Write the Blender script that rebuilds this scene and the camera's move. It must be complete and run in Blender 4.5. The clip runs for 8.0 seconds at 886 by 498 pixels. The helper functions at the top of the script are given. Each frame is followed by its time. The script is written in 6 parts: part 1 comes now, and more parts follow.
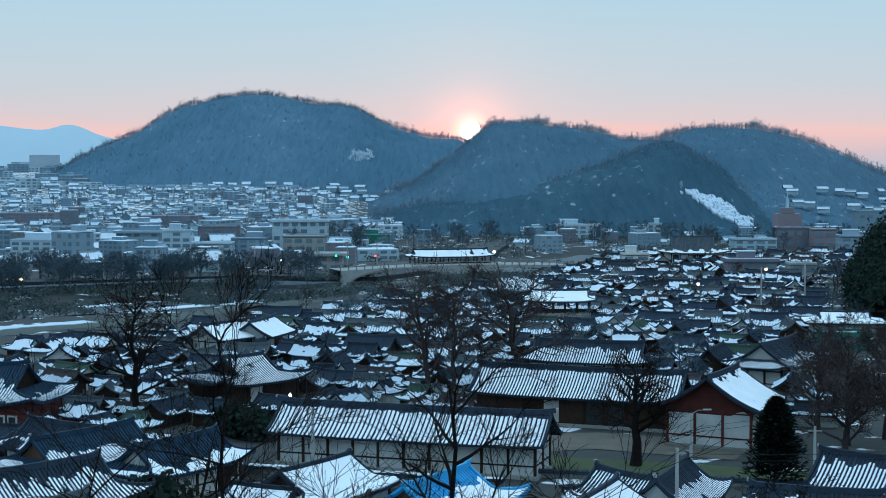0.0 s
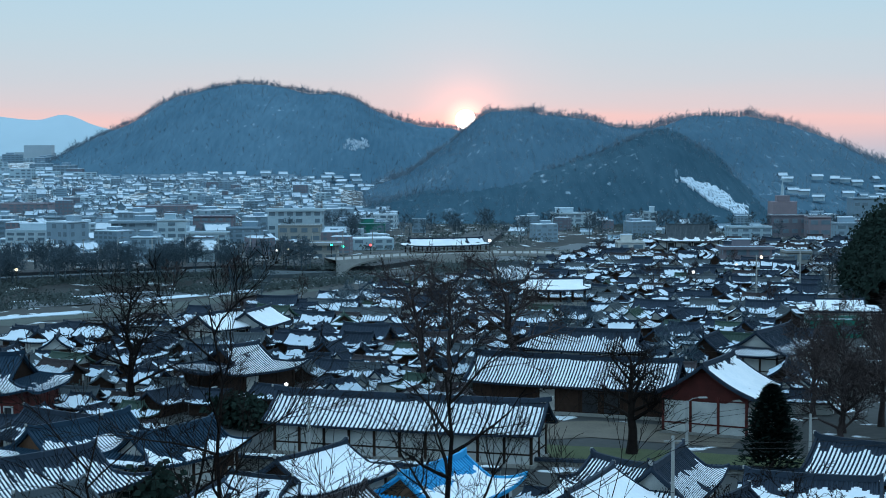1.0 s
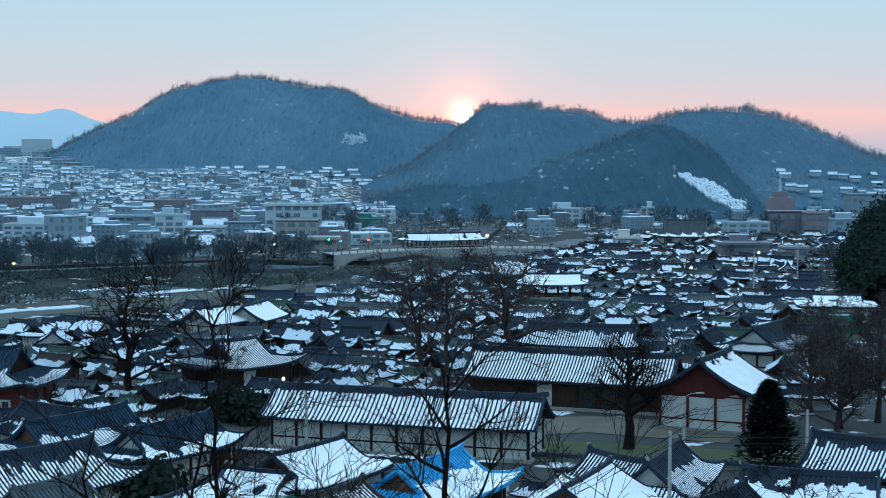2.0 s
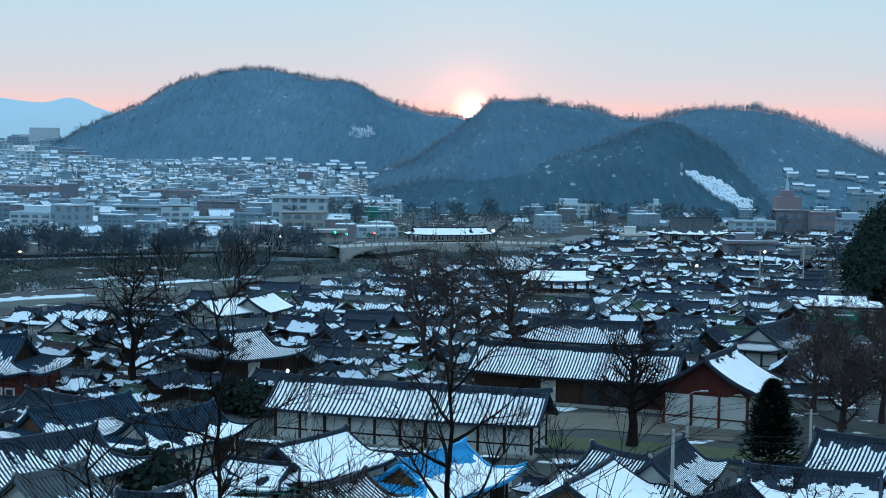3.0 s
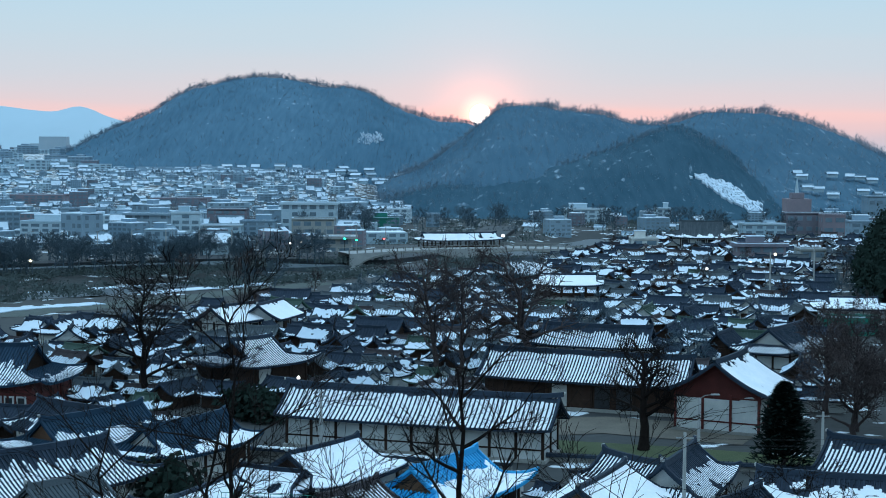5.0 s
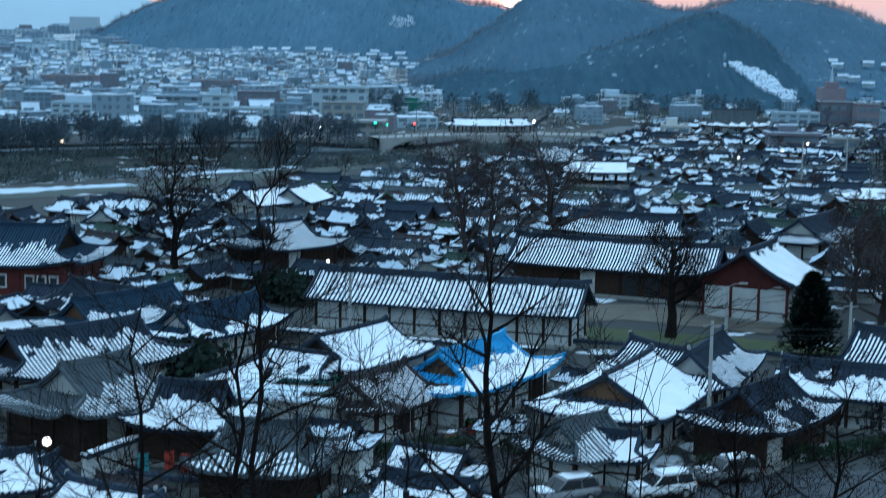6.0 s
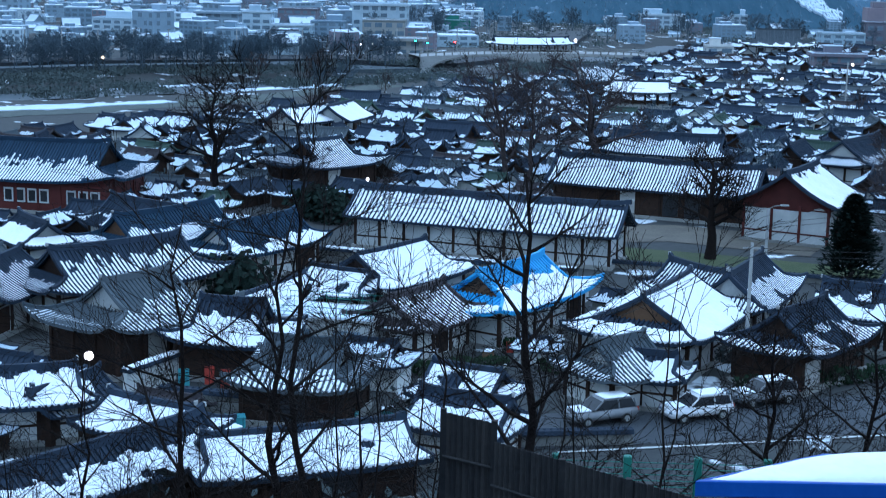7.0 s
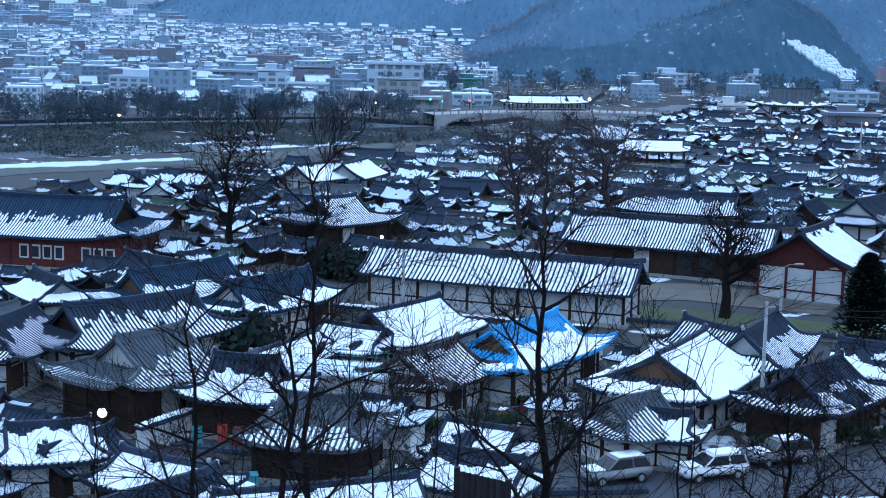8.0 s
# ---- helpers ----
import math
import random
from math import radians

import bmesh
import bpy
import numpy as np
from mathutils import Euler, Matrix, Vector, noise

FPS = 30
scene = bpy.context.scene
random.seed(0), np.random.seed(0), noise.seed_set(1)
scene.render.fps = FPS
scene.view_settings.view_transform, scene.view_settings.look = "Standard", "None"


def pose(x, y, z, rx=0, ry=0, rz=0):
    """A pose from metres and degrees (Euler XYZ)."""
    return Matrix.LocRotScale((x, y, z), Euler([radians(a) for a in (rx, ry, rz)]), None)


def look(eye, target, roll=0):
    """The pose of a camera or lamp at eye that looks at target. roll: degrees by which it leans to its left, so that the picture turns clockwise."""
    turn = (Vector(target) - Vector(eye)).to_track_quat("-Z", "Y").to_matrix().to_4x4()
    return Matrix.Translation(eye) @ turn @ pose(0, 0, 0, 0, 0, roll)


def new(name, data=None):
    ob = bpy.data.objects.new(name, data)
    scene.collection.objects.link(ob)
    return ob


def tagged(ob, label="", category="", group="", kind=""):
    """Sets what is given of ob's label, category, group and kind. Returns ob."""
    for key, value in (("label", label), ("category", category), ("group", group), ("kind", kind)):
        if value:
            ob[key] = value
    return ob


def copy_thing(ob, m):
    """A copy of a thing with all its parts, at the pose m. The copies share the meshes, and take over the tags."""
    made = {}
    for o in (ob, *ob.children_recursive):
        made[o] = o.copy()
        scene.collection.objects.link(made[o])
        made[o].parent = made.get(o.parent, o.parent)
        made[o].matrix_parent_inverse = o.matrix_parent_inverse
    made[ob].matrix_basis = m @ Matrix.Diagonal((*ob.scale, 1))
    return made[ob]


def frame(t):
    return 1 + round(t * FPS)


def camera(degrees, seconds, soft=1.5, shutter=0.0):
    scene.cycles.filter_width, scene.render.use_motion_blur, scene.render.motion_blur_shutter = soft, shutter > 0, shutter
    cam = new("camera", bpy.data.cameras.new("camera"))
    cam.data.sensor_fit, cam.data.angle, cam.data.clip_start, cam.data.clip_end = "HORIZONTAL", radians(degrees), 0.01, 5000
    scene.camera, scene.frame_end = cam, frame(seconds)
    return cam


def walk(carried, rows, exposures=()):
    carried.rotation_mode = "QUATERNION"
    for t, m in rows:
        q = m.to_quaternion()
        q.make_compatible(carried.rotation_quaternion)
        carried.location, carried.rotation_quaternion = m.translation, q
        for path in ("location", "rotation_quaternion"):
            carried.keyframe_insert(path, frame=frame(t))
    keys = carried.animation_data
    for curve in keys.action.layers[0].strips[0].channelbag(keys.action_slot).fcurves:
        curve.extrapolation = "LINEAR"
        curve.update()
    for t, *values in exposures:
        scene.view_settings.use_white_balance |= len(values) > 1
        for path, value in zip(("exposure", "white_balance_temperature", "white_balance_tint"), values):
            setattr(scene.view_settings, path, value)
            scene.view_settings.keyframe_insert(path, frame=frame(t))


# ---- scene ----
EYE = 32.0
cam = camera(32.0, 8.0, soft=0.95, shutter=0.4)
# seconds, turn to the left, look up, lean to the left (degrees)
ROWS = [
    (0.0, 0.00, -3.06, 0.00), (0.5, -0.09, -3.20, -0.10), (1.0, -0.17, -3.47, -0.19), (1.5, -0.20, -3.55, -0.21),
    (3.0, -0.04, -3.87, 0.77), (3.5, 0.31, -2.93, 1.05), (4.0, 0.47, -3.36, 0.89), (5.3, 0.29, -3.94, 0.18),
    (5.5, 0.54, -4.99, 0.40), (6.0, 1.39, -7.93, 0.87), (6.5, 2.25, -11.18, 1.14), (6.65, 2.44, -11.55, 1.14), (7.0, 2.81, -10.95, 1.15),
    (7.5, 3.14, -9.52, 1.26), (8.0, 3.38, -8.82, 1.21),
]
walk(cam, [(t, pose(0, 0, EYE, 0, 0, yaw) @ pose(0, 0, 0, 90 + pitch, 0, 0) @ pose(0, 0, 0, 0, 0, lean)) for t, yaw, pitch, lean in ROWS],
     exposures=[(0.0, 0.12, 6400, 9), (3.5, 0.25, 6400, 10), (5.3, 0.20, 6350, 10), (6.5, 0.26, 5950, 12), (7.0, 0.64, 5880, 22), (8.0, 0.70, 5850, 30)])

# ---- sky and sun ----
SUN_EL, SUN_AZ = 1.30, 1.02
SUN_DIR = Vector((math.sin(radians(SUN_AZ)) * math.cos(radians(SUN_EL)), math.cos(radians(SUN_AZ)) * math.cos(radians(SUN_EL)), math.sin(radians(SUN_EL))))


def build_sky():
    world = bpy.data.worlds.new("dusk_sky")
    scene.world = world
    world.use_nodes = True
    nt = world.node_tree
    nt.nodes.clear()
    N, L = nt.nodes.new, nt.links.new
    out, bg = N("ShaderNodeOutputWorld"), N("ShaderNodeBackground")
    tc, sep = N("ShaderNodeTexCoord"), N("ShaderNodeSeparateXYZ")
    L(tc.outputs["Generated"], sep.inputs[0])
    ramp = N("ShaderNodeValToRGB")
    stops = [(0.0, (0.47, 0.48, 0.56)), (0.022, (0.82, 0.53, 0.51)), (0.030, (0.67, 0.555, 0.575)), (0.040, (0.59, 0.575, 0.615)), (0.050, (0.54, 0.585, 0.64)), (0.075, (0.47, 0.60, 0.68)), (0.11, (0.41, 0.60, 0.72)), (0.45, (0.50, 0.80, 1.04)), (1.0, (0.74, 1.14, 1.50))]
    ramp.color_ramp.elements[0].position, ramp.color_ramp.elements[1].position = stops[0][0], stops[-1][0]
    ramp.color_ramp.elements[0].color, ramp.color_ramp.elements[1].color = (*stops[0][1], 1), (*stops[-1][1], 1)
    for p, c in stops[1:-1]:
        ramp.color_ramp.elements.new(p).color = (*c, 1)
    rng = N("ShaderNodeMapRange")
    rng.inputs[1].default_value, rng.inputs[2].default_value = 0.0, 1.0
    L(sep.outputs["Z"], rng.inputs[0])
    # thin cloud streaks
    mp, no = N("ShaderNodeMapping"), N("ShaderNodeTexNoise")
    mp.inputs["Scale"].default_value = (2.5, 2.5, 26)
    no.inputs["Scale"].default_value, no.inputs["Detail"].default_value = 1.6, 3
    L(tc.outputs["Generated"], mp.inputs[0]), L(mp.outputs[0], no.inputs["Vector"])
    wob = N("ShaderNodeMath")
    wob.operation = "MULTIPLY_ADD"
    wob.inputs[1].default_value = 0.022
    L(no.outputs["Fac"], wob.inputs[0]), L(rng.outputs[0], wob.inputs[2])
    sub = N("ShaderNodeMath")
    sub.operation, sub.inputs[1].default_value = "SUBTRACT", 0.011
    L(wob.outputs[0], sub.inputs[0]), L(sub.outputs[0], ramp.inputs[0])
    # glow round the sun and its disc
    dot = N("ShaderNodeVectorMath")
    dot.operation = "DOT_PRODUCT"
    dot.inputs[1].default_value = SUN_DIR
    nrm = N("ShaderNodeVectorMath")
    nrm.operation = "NORMALIZE"
    L(tc.outputs["Generated"], nrm.inputs[0]), L(nrm.outputs[0], dot.inputs[0])
    ang = N("ShaderNodeMath")
    ang.operation = "ARCCOSINE"
    L(dot.outputs["Value"], ang.inputs[0])

    def falloff(width, power):
        m = N("ShaderNodeMapRange")
        m.inputs[1].default_value, m.inputs[2].default_value, m.inputs[3].default_value, m.inputs[4].default_value = 0.0, radians(width), 1.0, 0.0
        p = N("ShaderNodeMath")
        p.operation, p.inputs[1].default_value = "POWER", power
        L(ang.outputs[0], m.inputs[0]), L(m.outputs[0], p.inputs[0])
        return p.outputs[0]

    col = ramp.outputs[0]
    for width, power, colour in ((6.5, 2.5, (0.20, 0.03, 0.0)), (2.6, 2.2, (0.55, 0.14, 0.08)), (0.9, 1.5, (0.9, 0.6, 0.38))):
        add = N("ShaderNodeMixRGB")
        add.blend_type = "ADD"
        add.inputs[2].default_value = (*colour, 1)
        L(falloff(width, power), add.inputs[0]), L(col, add.inputs[1])
        col = add.outputs[0]
    disc = N("ShaderNodeMath")
    disc.operation, disc.inputs[1].default_value = "LESS_THAN", radians(0.37)
    L(ang.outputs[0], disc.inputs[0])
    add = N("ShaderNodeMixRGB")
    add.blend_type = "ADD"
    add.inputs[2].default_value = (6, 5.5, 4.8, 1)
    L(disc.outputs[0], add.inputs[0]), L(col, add.inputs[1])
    sky = N("ShaderNodeTexSky")
    sky.sky_type, sky.sun_disc, sky.sun_elevation, sky.sun_rotation = "NISHITA", False, radians(SUN_EL), radians(SUN_AZ)
    scale = N("ShaderNodeMixRGB")
    scale.blend_type = "ADD"
    scale.inputs[0].default_value = 0.002
    L(add.outputs[0], scale.inputs[1]), L(sky.outputs[0], scale.inputs[2])
    L(scale.outputs[0], bg.inputs["Color"])
    bg.inputs["Strength"].default_value = 1.0
    L(bg.outputs[0], out.inputs[0])


build_sky()
sun = new("sun", bpy.data.lights.new("sun", "SUN"))
sun.data.energy, sun.data.angle, sun.data.color = 2.0, radians(0.5), (1.0, 0.62, 0.38)
sun.matrix_world = look(SUN_DIR * 50, (0, 0, 0))


# ---- materials ----
def mat(name, low, high, rough=0.8, scale=1.5, fine=12.0, bump=0.3, metal=0.0, glow=None, spread=0.35, spec=0.3, blend=0.4):
    """Two colours mixed by noise at two scales, with a little change from object to object, and fine relief."""
    m = bpy.data.materials.new(name)
    m.use_nodes = True
    nt = m.node_tree
    N, L = nt.nodes.new, nt.links.new
    b = nt.nodes["Principled BSDF"]
    b.inputs["Roughness"].default_value, b.inputs["Metallic"].default_value = rough, metal
    b.inputs["Specular IOR Level"].default_value = spec
    tc, n1, n2, info = N("ShaderNodeTexCoord"), N("ShaderNodeTexNoise"), N("ShaderNodeTexNoise"), N("ShaderNodeObjectInfo")
    n1.inputs["Scale"].default_value, n2.inputs["Scale"].default_value = scale, fine
    n1.inputs["Detail"].default_value, n2.inputs["Detail"].default_value = 4, 3
    L(tc.outputs["Object"], n1.inputs["Vector"]), L(tc.outputs["Object"], n2.inputs["Vector"])
    mix = N("ShaderNodeMix")
    L(n1.outputs["Fac"], mix.inputs[2]), L(n2.outputs["Fac"], mix.inputs[3])
    mix.inputs[0].default_value = blend
    rnd = N("ShaderNodeMath")
    rnd.operation, rnd.inputs[1].default_value = "MULTIPLY_ADD", spread
    L(info.outputs["Random"], rnd.inputs[0]), L(mix.outputs[0], rnd.inputs[2])
    rng = N("ShaderNodeMapRange")
    rng.inputs[1].default_value, rng.inputs[2].default_value = 0.3 + spread * 0.2, 0.7 + spread * 0.8
    L(rnd.outputs[0], rng.inputs[0])
    cm = N("ShaderNodeMix")
    cm.data_type = "RGBA"
    cm.inputs[6].default_value, cm.inputs[7].default_value = (*low, 1), (*high, 1)
    L(rng.outputs[0], cm.inputs[0]), L(cm.outputs[2], b.inputs["Base Color"])
    if bump:
        bp = N("ShaderNodeBump")
        bp.inputs["Strength"].default_value, bp.inputs["Distance"].default_value = bump, 0.1
        L(n2.outputs["Fac"], bp.inputs["Height"]), L(bp.outputs[0], b.inputs["Normal"])
    if glow:
        b.inputs["Emission Color"].default_value, b.inputs["Emission Strength"].default_value = (*glow[:3], 1), glow[3]
    return m


def hill_mat(name, low, high, snow_from):
    """Winter woodland: upright streaks of trunks and crowns, broad stands, and flecks of snow between the trees."""
    m = bpy.data.materials.new(name)
    m.use_nodes = True
    nt = m.node_tree
    N, L = nt.nodes.new, nt.links.new
    b = nt.nodes["Principled BSDF"]
    b.inputs["Roughness"].default_value, b.inputs["Specular IOR Level"].default_value = 0.95, 0.0
    tc = N("ShaderNodeTexCoord")

    def cloud(size, scale, detail):
        mp, no = N("ShaderNodeMapping"), N("ShaderNodeTexNoise")
        mp.inputs["Scale"].default_value = size
        no.inputs["Scale"].default_value, no.inputs["Detail"].default_value = scale, detail
        L(tc.outputs["Object"], mp.inputs[0]), L(mp.outputs[0], no.inputs["Vector"])
        return no.outputs["Fac"]

    broad, streak, fleck = cloud((1, 0.6, 1), 0.011, 4), cloud((1, 0.10, 0.30), 0.30, 4), cloud((1, 0.25, 0.55), 0.24, 3)
    mix, rng, cm = N("ShaderNodeMix"), N("ShaderNodeMapRange"), N("ShaderNodeMix")
    mix.inputs[0].default_value = 0.42
    L(broad, mix.inputs[2]), L(streak, mix.inputs[3])
    rng.inputs[1].default_value, rng.inputs[2].default_value = 0.24, 0.76
    cm.data_type = "RGBA"
    cm.inputs[6].default_value, cm.inputs[7].default_value = (*low, 1), (*high, 1)
    L(mix.outputs[0], rng.inputs[0]), L(rng.outputs[0], cm.inputs[0])
    both, thr, sn = N("ShaderNodeMath"), N("ShaderNodeMapRange"), N("ShaderNodeMix")
    both.operation, both.inputs[1].default_value = "MULTIPLY_ADD", 0.35
    L(broad, both.inputs[0]), L(fleck, both.inputs[2])
    thr.inputs[1].default_value, thr.inputs[2].default_value = snow_from + 0.155, snow_from + 0.30
    thr.inputs[4].default_value = 0.55
    sn.data_type = "RGBA"
    # fleck snow, greyed and blued for haze in its colour
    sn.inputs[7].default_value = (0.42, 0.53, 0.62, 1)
    L(both.outputs[0], thr.inputs[0]), L(thr.outputs[0], sn.inputs[0]), L(cm.outputs[2], sn.inputs[6])
    L(sn.outputs[2], b.inputs["Base Color"])
    bp = N("ShaderNodeBump")
    bp.inputs["Strength"].default_value, bp.inputs["Distance"].default_value = 0.3, 1.5
    L(streak, bp.inputs["Height"]), L(bp.outputs[0], b.inputs["Normal"])
    return m


M = dict(
    tile=mat("dark_clay_tile", (0.008, 0.016, 0.028), (0.028, 0.045, 0.070), 0.75, 0.8, 6, spec=0.2),
    tile_gray=mat("weathered_gray_tile", (0.040, 0.056, 0.068), (0.095, 0.115, 0.128), 0.8, 0.8, 6, spec=0.15),
    tile_teal=mat("painted_slate_blue_tile", (0.006, 0.021, 0.042), (0.018, 0.048, 0.082), 0.65, 0.6, 5, spec=0.15),
    tile_blue=mat("bright_blue_painted_tile", (0.012, 0.24, 0.50), (0.03, 0.38, 0.68), 0.5, 0.6, 5),
    tile_brown=mat("brown_tile", (0.032, 0.030, 0.034), (0.070, 0.060, 0.064), 0.75, 0.8, 6, spec=0.15),
    tile_green=mat("green_painted_tile", (0.02, 0.045, 0.036), (0.04, 0.08, 0.062), 0.6, 0.8, 6),
    snow=mat("settled_snow", (0.70, 0.76, 0.82), (0.90, 0.92, 0.94), 0.75, 0.35, 3.0, 0.5, spread=0.15),
    # duller, bluer copy of the snow, with distance haze in its colour
    snow_far=mat("distant_snow_haze_tint", (0.42, 0.53, 0.62), (0.70, 0.78, 0.85), 0.8, 0.08, 0.5, 0.2, spread=0.4),
    plaster=mat("aged_white_plaster", (0.34, 0.37, 0.38), (0.62, 0.63, 0.60), 0.85, 0.7, 9, 0.2),
    wood=mat("dark_stained_wood", (0.018, 0.012, 0.010), (0.052, 0.031, 0.023), 0.8, 2, 14, 0.3, spec=0.08),
    red=mat("dull_red_painted_boards", (0.055, 0.010, 0.009), (0.11, 0.022, 0.018), 0.7, 1, 10, 0.2),
    orange=mat("honey_coloured_wood", (0.10, 0.052, 0.030), (0.20, 0.11, 0.062), 0.7, 1.5, 10, 0.3),
    paper=mat("papered_door_lattice", (0.30, 0.30, 0.29), (0.50, 0.50, 0.47), 0.8, 2, 12, 0.1),
    dark=mat("unlit_opening", (0.010, 0.012, 0.014), (0.03, 0.034, 0.04), 0.4, 2, 8, 0),
    stone=mat("rough_grey_stone", (0.14, 0.145, 0.14), (0.30, 0.30, 0.28), 0.9, 1.2, 7, 0.8),
    bank=mat("dark_stained_embankment", (0.045, 0.066, 0.080), (0.10, 0.125, 0.14), 0.9, 0.2, 4, 0.3),
    concrete=mat("stained_concrete", (0.24, 0.25, 0.25), (0.42, 0.43, 0.41), 0.9, 0.4, 5, 0.3),
    asphalt=mat("damp_asphalt", (0.022, 0.028, 0.034), (0.058, 0.066, 0.074), 0.6, 0.25, 8, 0.3, spec=0.2),
    bark=mat("dark_wet_bark", (0.008, 0.006, 0.006), (0.024, 0.019, 0.017), 0.9, 2, 14, 0.8, spec=0.05),
    # bark lightened and blued: valley haze put into its colour
    bark_river=mat("grey_bark_haze_tint", (0.040, 0.064, 0.082), (0.085, 0.120, 0.145), 0.9, 2, 14, 0.4, spec=0.1),
    bark_red=mat("reddish_bark", (0.034, 0.027, 0.028), (0.078, 0.060, 0.058), 0.9, 2, 14, 0.8, spec=0.1),
    needle=mat("dark_evergreen", (0.005, 0.011, 0.010), (0.017, 0.030, 0.024), 0.9, 1.5, 8, 0.2, spec=0.05),
    # scrub colour lifted towards blue to carry the riverside haze
    scrub=mat("wet_scrub_haze_tint", (0.026, 0.042, 0.047), (0.068, 0.088, 0.084), 0.9, 0.6, 5, 0.4),
    hedge=mat("dark_green_hedge_leaves", (0.010, 0.024, 0.014), (0.034, 0.058, 0.030), 0.9, 1.5, 8, 0.2, spec=0.05),
    lawn=mat("winter_lawn", (0.035, 0.055, 0.022), (0.085, 0.10, 0.045), 0.9, 0.4, 6, 0.4),
    # grass colour likewise holds some bluish haze
    straw=mat("dry_grass_haze_tint", (0.050, 0.066, 0.064), (0.125, 0.138, 0.118), 0.9, 0.5, 3, 0.4),
    yard=mat("packed_sandy_yard", (0.055, 0.050, 0.042), (0.155, 0.138, 0.112), 0.9, 0.3, 3, 0.3),
    water=mat("dark_river_water", (0.024, 0.040, 0.052), (0.045, 0.068, 0.084), 0.5, 0.2, 2, 0.15),
    # hill colours lifted to pale blue: distance haze painted into them
    wood_hill=hill_mat("bare_woodland_haze_tint", (0.044, 0.102, 0.150), (0.112, 0.200, 0.268), 0.70),
    wood_east=hill_mat("winter_woodland_haze_tint", (0.034, 0.082, 0.122), (0.095, 0.168, 0.225), 0.68),
    wood_near=hill_mat("evergreen_woodland_haze_tint", (0.020, 0.056, 0.082), (0.068, 0.126, 0.166), 0.65),
    # mountain colour carries the pale blue of distance haze
    haze_hill=mat("distant_mountain_haze_tint", (0.40, 0.51, 0.57), (0.44, 0.55, 0.61), 1.0, 0.002, 0.02, 0, spec=0.0),
    # twigs paled in colour for haze and to offset their own shading
    twig_far=mat("distant_twigs_haze_tint", (0.105, 0.150, 0.190), (0.21, 0.265, 0.315), 0.9, 0.05, 0.4, 0, spec=0.0),
    # town walls: bluish haze and lifted shadows are mixed into these colours
    wall_pale=mat("pale_render_haze_tint", (0.27, 0.39, 0.46), (0.50, 0.60, 0.65), 0.9, 0.15, 1.5, 0.1, spread=0.6),
    wall_grey=mat("grey_render_haze_tint", (0.15, 0.235, 0.30), (0.27, 0.37, 0.44), 0.9, 0.15, 1.5, 0.1, spread=0.6),
    wall_brick=mat("dull_brick_wall", (0.13, 0.135, 0.165), (0.25, 0.21, 0.235), 0.9, 0.15, 1.5, 0.1, spread=0.6),
    wall_tan=mat("tan_render_haze_tint", (0.20, 0.225, 0.225), (0.31, 0.325, 0.31), 0.9, 0.15, 1.5, 0.1, spread=0.5),
    # farthest walls: haze is part of this pale colour
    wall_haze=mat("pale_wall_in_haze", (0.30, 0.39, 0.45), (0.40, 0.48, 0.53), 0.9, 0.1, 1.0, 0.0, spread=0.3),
    # glass paled towards the walls, as haze would, through its colour
    glass=mat("window_glass_haze_tint", (0.075, 0.13, 0.17), (0.16, 0.225, 0.275), 0.4, 0.5, 3, 0, spec=0.4),
    green_paint=mat("green_painted_metal", (0.01, 0.13, 0.10), (0.02, 0.20, 0.15), 0.5, 1, 6, 0.1),
    fence_steel=mat("rusty_dark_sheet_steel", (0.012, 0.013, 0.015), (0.040, 0.038, 0.037), 0.7, 1.2, 9, 0.3, 0.0, spec=0.15),
    blue_edge=mat("blue_painted_roof_edge", (0.004, 0.055, 0.28), (0.010, 0.10, 0.42), 0.4, 1.5, 8, 0.1),
    brick=mat("red_brick", (0.11, 0.040, 0.030), (0.20, 0.080, 0.060), 0.9, 2, 12, 0.4),
    pole=mat("grey_concrete_pole", (0.16, 0.17, 0.17), (0.28, 0.29, 0.28), 0.8, 1, 8, 0.2),
    white_paint=mat("white_car_paint", (0.55, 0.57, 0.58), (0.75, 0.76, 0.77), 0.3, 1, 6, 0, spec=0.5),
    grey_paint=mat("grey_car_paint", (0.10, 0.11, 0.12), (0.22, 0.23, 0.24), 0.3, 1, 6, 0, spec=0.5),
    rubber=mat("black_rubber", (0.012, 0.012, 0.012), (0.03, 0.03, 0.03), 0.8, 3, 12, 0.1),
    lamp=mat("lit_white_globe", (0.8, 0.8, 0.8), (0.85, 0.85, 0.85), 0.4, 1, 5, 0, glow=(1, 0.97, 0.9, 3)),
    lamp_warm=mat("lit_warm_lamp", (0.8, 0.7, 0.5), (0.85, 0.75, 0.6), 0.4, 1, 5, 0, glow=(1, 0.78, 0.5, 3)),
    lamp_green=mat("lit_green_signal", (0.0, 0.5, 0.35), (0.0, 0.6, 0.4), 0.4, 1, 5, 0, glow=(0.05, 1, 0.65, 3)),
    lamp_red=mat("lit_red_signal", (0.5, 0.02, 0.02), (0.6, 0.03, 0.03), 0.4, 1, 5, 0, glow=(1, 0.08, 0.08, 4)),
    red_tarp=mat("faded_red_plastic", (0.30, 0.03, 0.02), (0.45, 0.06, 0.04), 0.5, 1, 6, 0.1),
    teal_tarp=mat("teal_plastic", (0.03, 0.22, 0.25), (0.05, 0.32, 0.34), 0.5, 1, 6, 0.1),
)


